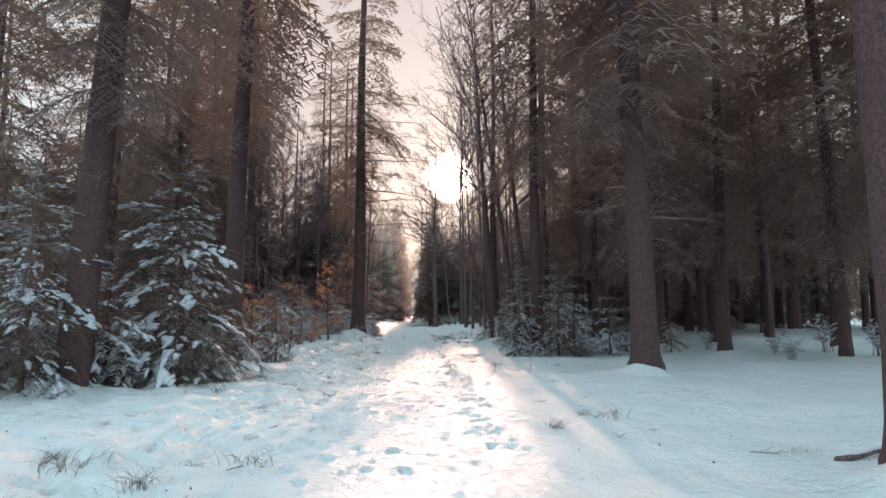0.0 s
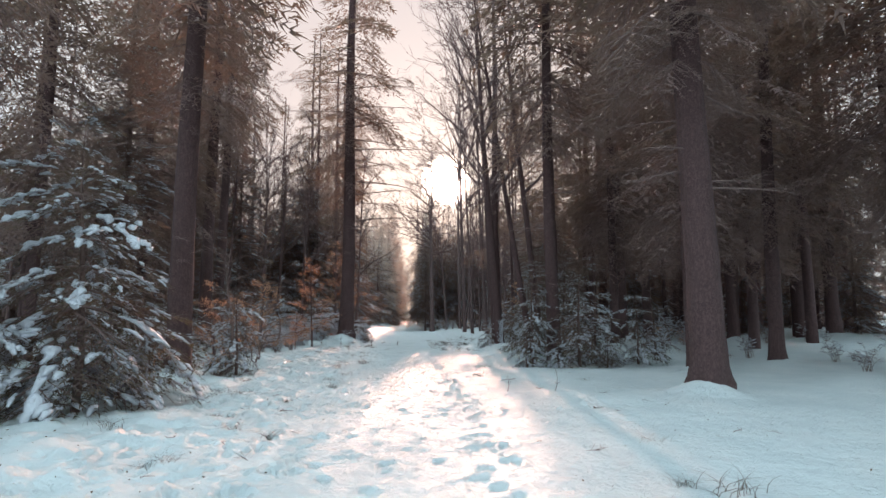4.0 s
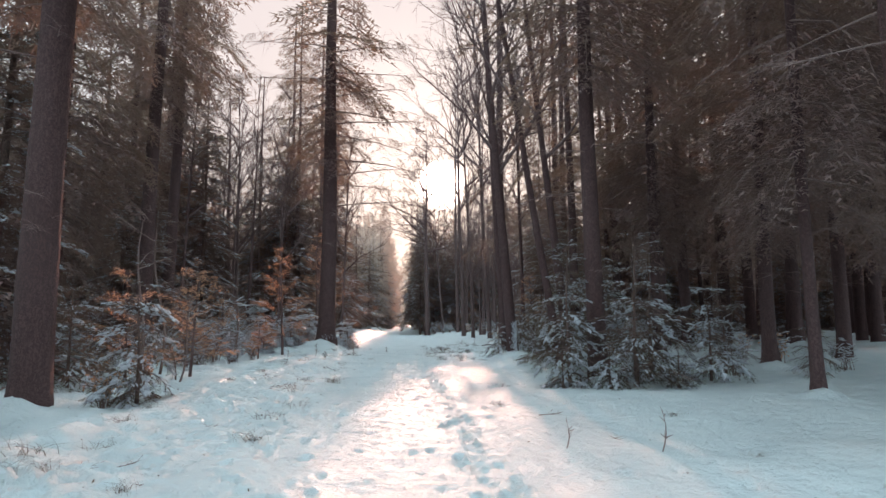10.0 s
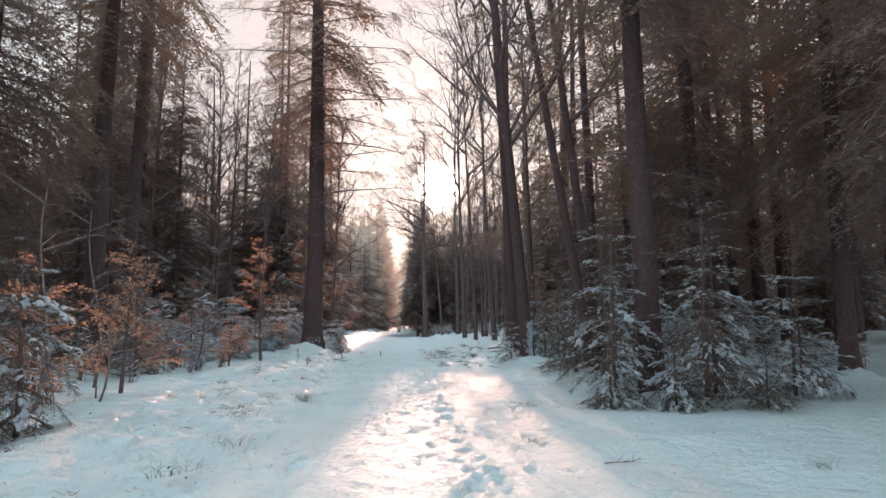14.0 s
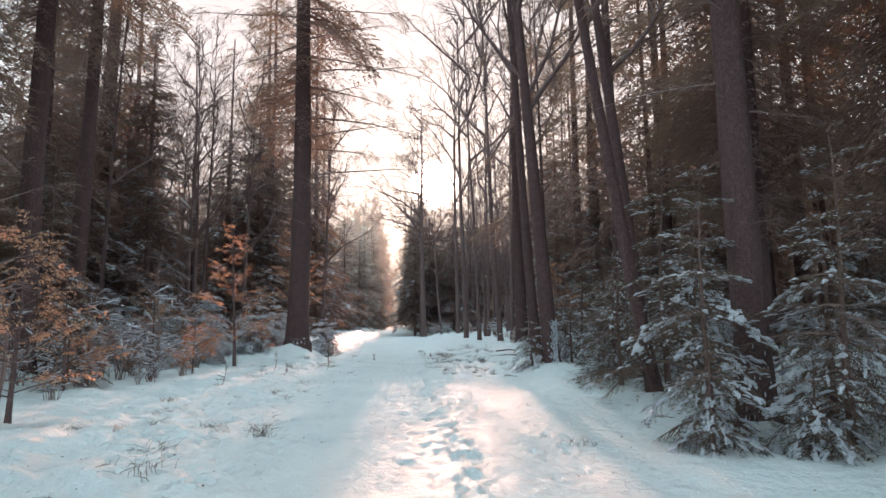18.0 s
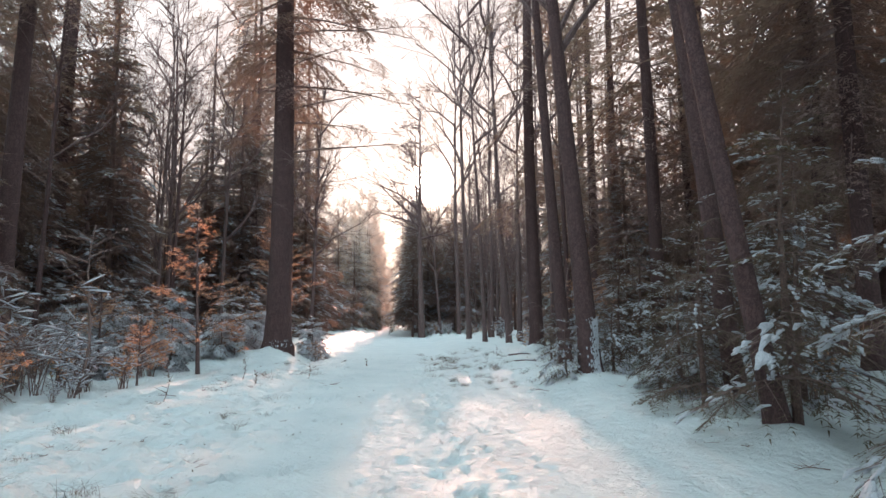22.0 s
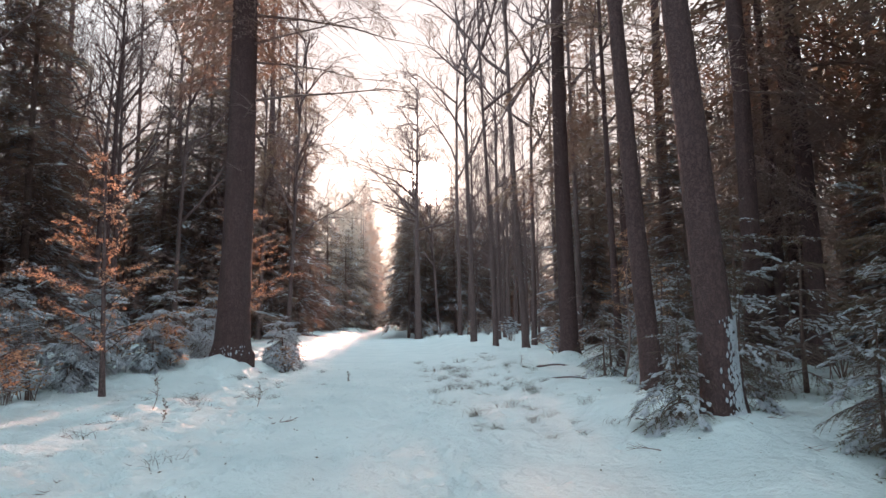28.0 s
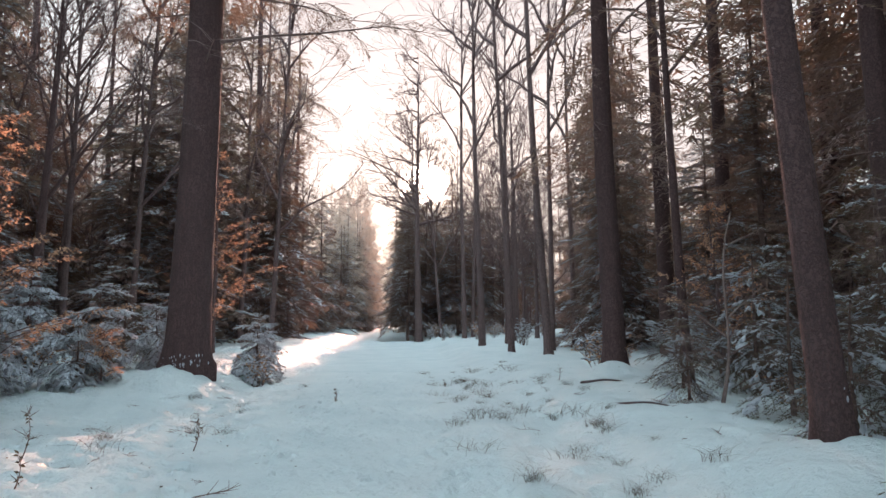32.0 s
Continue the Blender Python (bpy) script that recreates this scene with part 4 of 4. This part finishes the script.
stand(hazed_spruces[0], [(-1.9, 92.0, 1.0), (-7.6, 99.0, 1.0), (-8.4, 112.0, 1.2), (-0.6, 93.0, 1.3), (-10.6, 104.0, 1.2), (-9.0, 120.0, 1.4), (-9.8, 134.0, 1.6)])
stand(hazed_spruces[1], [(-2.4, 116.0, 1.35), (-2.6, 128.0, 1.5), (-1.6, 97.0, 1.2), (1.4, 98.0, 1.25), (-10.2, 142.0, 1.6)])


def hazed_tree_kind(seed, h):
    """A slender leafless tree lit from behind, its fine twigs coloured pale for distance haze."""
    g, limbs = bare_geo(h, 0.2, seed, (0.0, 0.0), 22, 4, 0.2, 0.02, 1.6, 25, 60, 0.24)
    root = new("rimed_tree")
    part("trunk", g.mesh("trunk", [HAZE_BARK], True), root)
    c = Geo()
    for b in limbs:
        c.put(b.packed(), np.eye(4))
    part("crown", c.mesh("crown", [HAZE_PALE]), root, label="fine twigs with distance haze put into their pale colour")
    return tagged(root, "slender leafless tree along the far ride, coloured pale for distance haze", "tree", "rimed trees along the far ride")


hazed_bare = [hazed_tree_kind(970, 12.0), hazed_tree_kind(971, 10.0), hazed_tree_kind(972, 14.0)]
hazed_places = scatter(r, 50, (-17, -5.5), (94, 150), 1.0, lambda x, y: -8.5 < x - path_middle(y) < -2.6) + scatter(r, 22, (-14, 4), (158, 190), 1.4, lambda x, y: True)
plant(hazed_bare, hazed_places, r, 0.65, 1.4)


# wide-crowned oaks that stand before the sun: stout crooked limbs that reach out almost level
def oak(x, y, h, d, first, seed, limbs_out):
    g, limbs = bare_geo(h, d, seed, (0.0, 0.0), limbs_out, 4, first, 0.06, 1.25, 4, 46, 0.33, 0.06, True)
    root = new("oak")
    root.location = (x, y, float(ground_z(x, y)) - 0.05)
    part("trunk", g.mesh("trunk", [OAK_BARK], True), root)
    for b in limbs:
        part("limb", b.mesh("limb", [OAK_BARK]), root)
    return tagged(root, "bare old oak with long crooked limbs against the sun", "tree", "oaks at the bend of the ride")


oak(-0.84, 67.0, 20.0, 0.5, 0.38, 331, 28)
oak(-1.3, 81.0, 21.0, 0.5, 0.45, 332, 18)


def grown_bare():
    """Leafless trees of the wood, with the crown as one part."""
    made = []
    for n, (h, d) in enumerate(((13, 0.2), (15, 0.26), (11, 0.15))):
        g, limbs = bare_geo(h, d, 960 + n, (0.02 * (n - 1), 0), 14, 4, 0.25)
        root = new("leafless_tree")
        part("trunk", g.mesh("trunk", [OAK_BARK], True), root)
        c = Geo()
        for b in limbs:
            c.put(b.packed(), np.eye(4))
        part("crown", c.mesh("crown", [OAK_BARK]), root)
        made.append(tagged(root, "slender leafless tree with grey-brown bark and fine twigs", "tree", "leafless trees of the wood"))
    return made


bare_left = scatter(r, 16, (-24, -7.5), (36, 66), 1.4, lambda x, y: x > -8 - 0.5 * y and x < path_middle(y) - 4.8)
bare_right = scatter(r, 34, (-1, 12), (46, 96), 1.5, lambda x, y: path_middle(y) + 5.6 < x < 6 + 0.06 * y)
plant(grown_bare(), bare_left + bare_right, r)

# the far wood, past counting
far = Geo()
far_conifer, far_bare = [], []
for n in range(3):
    g, at, rad = trunk_geo(0.4, 20, (0, 0), 980 + n, 5, 5)
    c = Geo()
    c.put(g.packed(), np.eye(4), [0])
    crown_geo(c, at, rad, 1.2, 20, 3.4, DIM_BOUGHS, np.random.default_rng(n), [1, 2], 1.5, 5)
    far_conifer.append(c.packed())
for n in range(2):
    g, limbs = bare_geo(14, 0.28, 990 + n, (0, 0), 12, 3)
    c = Geo()
    c.put(trunk_geo(0.28, 14, (0, 0), 990 + n, 5, 5)[0].packed(), np.eye(4), [0])
    for b in limbs:
        c.put(b.packed(), np.eye(4), [1])
    far_bare.append(c.packed())
for x, y in scatter(r, 190, (-75, 65), (72, 160), 3.2, lambda x, y: (abs(x - path_middle(y) + 0.8) > 7 or (y > 105 and lumps(x, y, 1.3, 2) > 0.0)) and abs(x - path_middle(y)) > 2.2 and (y > 80 or abs(x) > 14)):
    lit = path_middle(y) < x < 0.17 * y and r.random() < 0.4
    p = far_bare[int(r.integers(2))] if lit else far_conifer[int(r.integers(3))]
    s = r.uniform(0.8, 1.15)
    far.put(p, Matrix.Translation((x, y, float(ground_z(x, y)))) @ Matrix.Rotation(r.uniform(0, 6.28), 4, "Z") @ Matrix.Diagonal((s, s, s, 1)))
tagged(new("far_wood", far.mesh("far_wood", [SPRUCE_BARK, TWIG, NEEDLE_HIGH])), "distant mixed woodland closing the view", "trees", kind="stuff")


# ---- long low limbs of the great tree on the bank ----
big = next(o for o in scene.objects if o.name.startswith("tall_conifer") and abs(o.location.x + 4.95) < 0.01 and abs(o.location.y - 37.0) < 0.01)
_r = np.random.default_rng(31)
for z, az, ln in ((6.0, -0.15, 4.5), (7.0, 0.25, 3.6), (7.4, -0.5, 4.2), (8.2, 0.05, 4.8), (8.8, -0.7, 3.4), (9.4, 0.4, 4.0), (9.9, -0.25, 4.6), (6.6, 2.9, 2.4), (8.0, 3.4, 3.0), (9.2, 2.6, 3.2), (5.2, 0.5, 2.2), (10.5, 0.1, 4.4), (11.2, -0.5, 4.0), (11.0, 2.8, 4.2), (12.0, 3.3, 4.6), (12.8, 2.5, 4.0), (13.6, 3.6, 4.4), (14.5, 3.0, 4.2), (12.4, 0.2, 4.0), (13.4, -0.4, 4.2), (14.2, 0.3, 3.8)):
    g = Geo()
    dead_branch(g, (0, 0, 0), 0.0, _r.uniform(-0.05, 0.12), ln, _r)
    for _ in range(7):
        f = _r.uniform(0.3, 0.98)
        g.put(CROWN_BOUGHS[int(_r.integers(3))], turn(_r.uniform(-1, 1), _r.uniform(0.1, 0.7), _r.uniform(0.35, 0.8), (f * ln, 0, 0.03 * ln)), [0, 1])
    part("limb", g.mesh("limb", [TWIG, NEEDLE_HIGH]), big, turn(az, 0.0, 1.0, (0.02 * z, 0, z)))


# ---- wind-blown snow stuck to the foot of the trunks by the ride ----
def stuck_snow(tree, d, side, top, count, seed):
    q = np.random.default_rng(seed)
    g = Geo()
    for _ in range(count):
        z = top * q.random() ** 1.7
        a = side + q.normal(0, 0.4)
        rr = d / 2 * (1 + 0.35 * math.exp(-z / 0.28))
        c = np.array([rr * math.cos(a), rr * math.sin(a), z])
        w = q.uniform(0.004, 0.013)
        tube(g, [c - (0, 0, w * 2.2), c, c + (0, 0, w * 2.2)], [w * 0.4, w, w * 0.4], 6)
    tagged(part("snow_cover", g.mesh("snow_cover", [PUFF], True), tree), kind="stuff")


for tree in [o for o in scene.objects if o.name.split(".")[0] in ("tall_conifer", "leafless_tree") and o.parent is None]:
    x, y = tree.location.x, tree.location.y
    for ax, ay, d, top, count, side in ((2.25, 28.3, 0.36, 0.95, 800, -0.7), (-4.95, 37.0, 0.74, 0.2, 40, -1.4), (3.2, 21.4, 0.38, 0.9, 40, -1.8), (2.35, 30.2, 0.27, 0.5, 16, -1.2)):
        if abs(x - ax) < 0.02 and abs(y - ay) < 0.02:
            stuck_snow(tree, d, side, top, count, int(100 * d))


# ---- undergrowth and litter on the snow ----
def shrub_meshes(seed, h, stems, leafy):
    """A low bush of arching stems; snow lies on it."""
    r = np.random.default_rng(seed)
    g, sn, P, D, U = Geo(), Geo(), [], [], []
    for _ in range(stems):
        az, out, top = r.uniform(0, 6.28), r.uniform(0.1, 0.5) * h, h * r.uniform(0.5, 1.0)
        q = np.linspace(0, 1, 5)
        p = np.c_[r.normal(0, 0.06) + np.cos(az) * out * q ** 1.4, r.normal(0, 0.06) + np.sin(az) * out * q ** 1.4, top * q * (1.15 - 0.25 * q)]
        tube(g, p, 0.006 * (1.15 - q), 4, tip=False)
        for _ in range(7 if h < 1.5 else 14):
            f = r.uniform(0.3, 1.0)
            b = np.array([np.interp(f, q, p[:, i]) for i in range(3)])
            a2 = r.uniform(0, 6.28)
            e = np.array([math.cos(a2), math.sin(a2), r.uniform(-0.2, 0.6)]) * h * r.uniform(0.08, 0.26)
            tube(g, [b, b + e * 0.5, b + e], [0.004, 0.003, 0.002], 3, tip=False)
            if r.random() < (0.6 if h < 1.5 else 0.3):
                tube(sn, [b + e * 0.2 + (0, 0, 0.012), b + e * 0.6 + (0, 0, 0.018), b + e + (0, 0, 0.01)], np.array([0.008, 0.022, 0.006]) * r.uniform(0.7, 1.5), 4, flat=0.6)
            for _ in range(leafy):
                P.append(b + e * r.uniform(0.3, 1))
                D.append(r.normal(0, 1, 3))
                U.append(r.normal(0, 1, 3))
    lf = None
    if leafy:
        lv = Geo()
        blades(lv, P, D, U, 0.05, 0.03)
        lf = lv.mesh("leaves", [COPPER])
    return g.mesh("stems", [TWIG]), sn.mesh("snow_cover", [PUFF], True), lf


def shrub(seed, h, stems, leafy):
    root = new("shrub")
    a, b, c = shrub_meshes(seed, h, stems, leafy)
    tagged(part("brushwood", a, root), kind="stuff")
    tagged(part("snow_cover", b, root), kind="stuff")
    if c:
        tagged(part("foliage", c, root), kind="stuff")
    text = "low bush with dry brown leaves and snow on its twigs" if leafy else "bare low bush with snow lying on its twigs"
    return tagged(root, text, "bush", "low bushes under the trees")


def strew(kinds, places, lo=0.7, hi=1.3, seed=1, sink=0.02):
    q = np.random.default_rng(seed)
    first = set()
    for x, y in places:
        k = int(q.integers(len(kinds)))
        s = q.uniform(lo, hi)
        m = Matrix.Translation((x, y, float(ground_z(x, y)) - sink)) @ Matrix.Rotation(q.uniform(0, 6.28), 4, "Z") @ Matrix.Diagonal((s, s, s, 1))
        if k in first:
            copy_thing(kinds[k], m)
        else:
            first.add(k)
            kinds[k].matrix_basis = m
    for k in range(len(kinds)):
        if k not in first:
            for o in (*kinds[k].children_recursive, kinds[k]):
                bpy.data.objects.remove(o)


def places_in(seed, count, xs, ys, keep):
    q = np.random.default_rng(seed)
    out = []
    while len(out) < count:
        x, y = q.uniform(*xs), q.uniform(*ys)
        if keep(x, y):
            out.append((x, y))
    return out


bushes = [shrub(20, 0.9, 13, 0), shrub(21, 1.1, 15, 0), shrub(22, 0.7, 12, 2), shrub(23, 1.0, 14, 0), shrub(24, 0.8, 13, 3)]
strew(bushes, places_in(3, 46, (-14, -5.6), (23, 46), lambda x, y: x < path_middle(y) - 4.4) + places_in(4, 44, (2.6, 11), (24, 46), lambda x, y: x > path_middle(y) + 3.7 + 0.04 * (y - 20))
      + places_in(5, 16, (6, 16), (18, 30), lambda x, y: True) + places_in(6, 10, (-8, -5.4), (10, 24), lambda x, y: True) + places_in(7, 14, (-10, -5.2), (27, 33), lambda x, y: x < path_middle(y) - 3.7) + [(-4.2, 38.9), (-3.9, 39.7), (-4.4, 40.1)] + places_in(17, 40, (-2, 9), (52, 92), lambda x, y: x > path_middle(y) + 2.6), 0.6, 1.3)
thicket = [shrub(26, 2.2, 12, 0), shrub(27, 2.6, 14, 1), shrub(28, 1.9, 12, 0)]
strew(thicket, places_in(8, 30, (-17, -7), (26, 48), lambda x, y: x < path_middle(y) - 5.2) + places_in(9, 12, (4.6, 12), (30, 46), lambda x, y: x > path_middle(y) + 6), 0.7, 1.15, 9)


def grass_tuft(seed, h, count):
    r = np.random.default_rng(seed)
    g = Geo()
    for _ in range(count):
        az, lean = r.uniform(0, 6.28), r.uniform(0.4, 1.5)
        top = h * r.uniform(0.3, 1.0)
        q = np.linspace(0, 1, 4)
        p = np.c_[r.normal(0, 0.09) + np.cos(az) * lean * top * q ** 2, r.normal(0, 0.09) + np.sin(az) * lean * top * q ** 2, top * q * (1 - 0.35 * lean * q)]
        tube(g, p, 0.0024 * (1.1 - q), 3, tip=False)
    return tagged(new("grass_tuft", g.mesh("grass_tuft", [STRAW])), "tuft of dry brown grass poking through the snow", "grass", "grass tufts on the verge")


def fallen_twig(seed, ln):
    r = np.random.default_rng(seed)
    g = Geo()
    q = np.linspace(0, 1, 6)
    p = np.c_[ln * q, 0.08 * ln * np.sin(q * 5 + seed), 0.025 + 0.05 * ln * np.sin(q * 3)]
    n0 = g.n
    tube(g, p, 0.008 * (1.15 - q), 5)
    for _ in range(int(r.integers(4, 8))):
        f = r.uniform(0.15, 0.9)
        b = np.array([np.interp(f, q, p[:, i]) for i in range(3)])
        a = r.choice([-1, 1]) * r.uniform(0.4, 1.2)
        e = np.array([math.cos(a), math.sin(a), r.uniform(0.0, 0.7)]) * ln * r.uniform(0.15, 0.5)
        weld(g, n0 + 5 * round(f * 5), n0 + 5 * round(f * 5) + 1, g.n)
        tube(g, [b, b + e * 0.5, b + e], [0.005, 0.004, 0.002], 3, tip=False)
    return tagged(new("fallen_twig", g.mesh("fallen_twig", [TWIG])), "broken brown twig lying on the snow", "twig", "fallen twigs on the snow")


verge_left = lambda x, y: -3.4 < x - path_middle(y) < -1.0
verge_right = lambda x, y: 1.7 < x - path_middle(y) < 4.2
tufts = [grass_tuft(n, 0.2 + 0.05 * n, 30 + 8 * n) for n in range(4)]
strew(tufts, places_in(11, 80, (-7, 0), (3, 40), verge_left) + places_in(12, 12, (0, 5), (4, 22), verge_right) + places_in(13, 80, (-1, 3), (29, 42), lambda x, y: 1.2 < x - path_middle(y) < 3.4), 0.5, 1.2, 2)
twigs = [fallen_twig(n, 0.25 + 0.12 * n) for n in range(5)]
strew(twigs, places_in(14, 110, (-7, 0), (3, 40), verge_left) + places_in(15, 26, (0, 5), (3, 24), verge_right) + places_in(16, 36, (0, 4), (27, 42), lambda x, y: 1.6 < x - path_middle(y) < 4.0), 0.3, 0.9, 3, 0.012)

# leaf litter, past counting
_r = np.random.default_rng(77)
lx = np.r_[_r.uniform(-6.5, -1.4, 900), _r.uniform(0.6, 3.8, 260)]
ly = np.r_[_r.uniform(2.5, 42, 900), _r.uniform(3, 42, 260)]
lz = ground_z(lx, ly) + 0.012
g = Geo()
n = len(lx)
blades(g, np.c_[lx, ly, lz], np.c_[_r.normal(0, 1, (n, 2)), _r.uniform(-0.1, 0.5, n)], _r.normal(0, 0.5, (n, 3)) + (0, 0, 1), _r.uniform(0.015, 0.04, n), _r.uniform(0.01, 0.022, n))
tagged(new("leaf_litter", g.mesh("leaf_litter", [LITTER])), "scattered dry brown leaves lying on the snow", "leaves", kind="stuff")


def dry_stem(x, y, h, seed, leaves):
    """A single weed stalk with a few shrivelled leaves."""
    r = np.random.default_rng(seed)
    root = new("dry_stalk")
    root.location = (x, y, float(ground_z(x, y)) - 0.02)
    g = Geo()
    q = np.linspace(0, 1, 6)
    p = np.c_[0.12 * h * np.sin(q * 3), 0.05 * h * q, h * q]
    tube(g, p, 0.006 * (1.2 - q), 5)
    P, D, U = [], [], []
    for _ in range(7):
        f = r.uniform(0.2, 0.9)
        p0 = np.array([np.interp(f, q, p[:, i]) for i in range(3)])
        e = np.array([r.normal(0, 1), r.normal(0, 1), r.uniform(0.2, 1.2)]) * h * 0.16
        tube(g, [p0, p0 + e * 0.6, p0 + e], [0.004, 0.003, 0.0015], 3, tip=False)
    for _ in range(leaves):
        f = r.uniform(0.25, 1)
        P.append([np.interp(f, q, p[:, i]) for i in range(3)])
        D.append(r.normal(0, 1, 3) + (0, 0, -0.4))
        U.append(r.normal(0, 1, 3))
    part("stalk", g.mesh("stalk", [TWIG]), root)
    if leaves:
        g = Geo()
        blades(g, P, D, U, 0.045, 0.022)
        tagged(part("foliage", g.mesh("foliage", [LITTER]), root), kind="stuff")
    text = "dry weed stalk with shrivelled brown leaves in the snow" if leaves else "bare brown weed stalk standing in the snow"
    return tagged(root, text, "plant", "dry stalks beside the ride")


for n, (x, y, h) in enumerate(((-3.15, 32.2, 0.42), (-4.4, 31.4, 0.5), (-3.9, 30.5, 0.3), (1.15, 14.7, 0.3), (1.9, 14.2, 0.42), (-0.3, 38.6, 0.16), (-4.6, 27.8, 0.6), (-2.2, 36.0, 0.25), (1.6, 36.5, 0.3))):
    dry_stem(x, y, h, 40 + n, 0 if x > 1 else 16)


def fallen_branch(x, y, ln, rad, az):
    r = np.random.default_rng(int(10 * ln))
    root = new("fallen_branch")
    root.matrix_basis = Matrix.Translation((x, y, float(ground_z(x, y)) + rad * 0.4)) @ Matrix.Rotation(az, 4, "Z")
    g = Geo()
    q = np.linspace(-0.5, 0.5, 7)
    p = np.c_[ln * q, 0.06 * ln * np.sin(q * 6), 0.03 * np.cos(q * 4)]
    tube(g, p, rad * (1 - 0.5 * (q + 0.5)), 7)
    part("bare_wood", g.mesh("bare_wood", [OAK_BARK], True), root)
    g = Geo()
    tube(g, p[1:6] + (0, 0, rad * 0.75), rad * np.array([0.3, 0.8, 0.6, 0.7, 0.2]), 6, flat=0.5)
    part("snow_cover", g.mesh("snow_cover", [PUFF], True), root)
    return tagged(root, "fallen dead branch capped with snow", "branch", "fallen branches")


fallen_branch(2.35, 36.4, 0.8, 0.026, 0.1)
fallen_branch(2.0, 33.4, 0.7, 0.018, -0.6)
fallen_branch(3.9, 5.9, 0.9, 0.03, 0.3)


def bare_sapling(x, y, h, lean, seed):
    """A thin leafless sapling with a few long side shoots."""
    r = np.random.default_rng(seed)
    root = new("bare_sapling")
    root.location = (x, y, float(ground_z(x, y)) - 0.03)
    g = Geo()
    q = np.linspace(0, 1, 8)
    p = np.c_[lean * h * q + 0.03 * h * np.sin(q * 6), 0.02 * h * np.sin(q * 4), h * q]
    tube(g, p, (0.008 * h + 0.008) * (1.05 - 0.8 * q), 6)
    part("trunk", g.mesh("trunk", [TWIG], True), root)
    for k in range(int(4 + 2 * h)):
        f = 0.2 + 0.75 * r.random()
        g = Geo()
        dead_branch(g, (0, 0, 0), r.uniform(0, 6.28), r.uniform(0.2, 0.9), h * r.uniform(0.15, 0.4), r)
        tagged(part("side_shoot", g.mesh("side_shoot", [TWIG]), root, Matrix.Translation([np.interp(f, q, p[:, i]) for i in range(3)])), kind="stuff")
    return tagged(root, "thin leafless dark-barked sapling standing in the snow", "sapling", "bare saplings on the verge")


for n, row in enumerate(((-5.15, 21.2, 1.7, 0.12), (-5.75, 20.6, 3.2, 0.02), (-5.3, 21.4, 1.1, -0.2), (-6.9, 24.4, 3.6, -0.05), (-6.6, 29.0, 3.0, 0.08), (2.9, 33.2, 2.4, 0.1))):
    bare_sapling(*row, 60 + n)
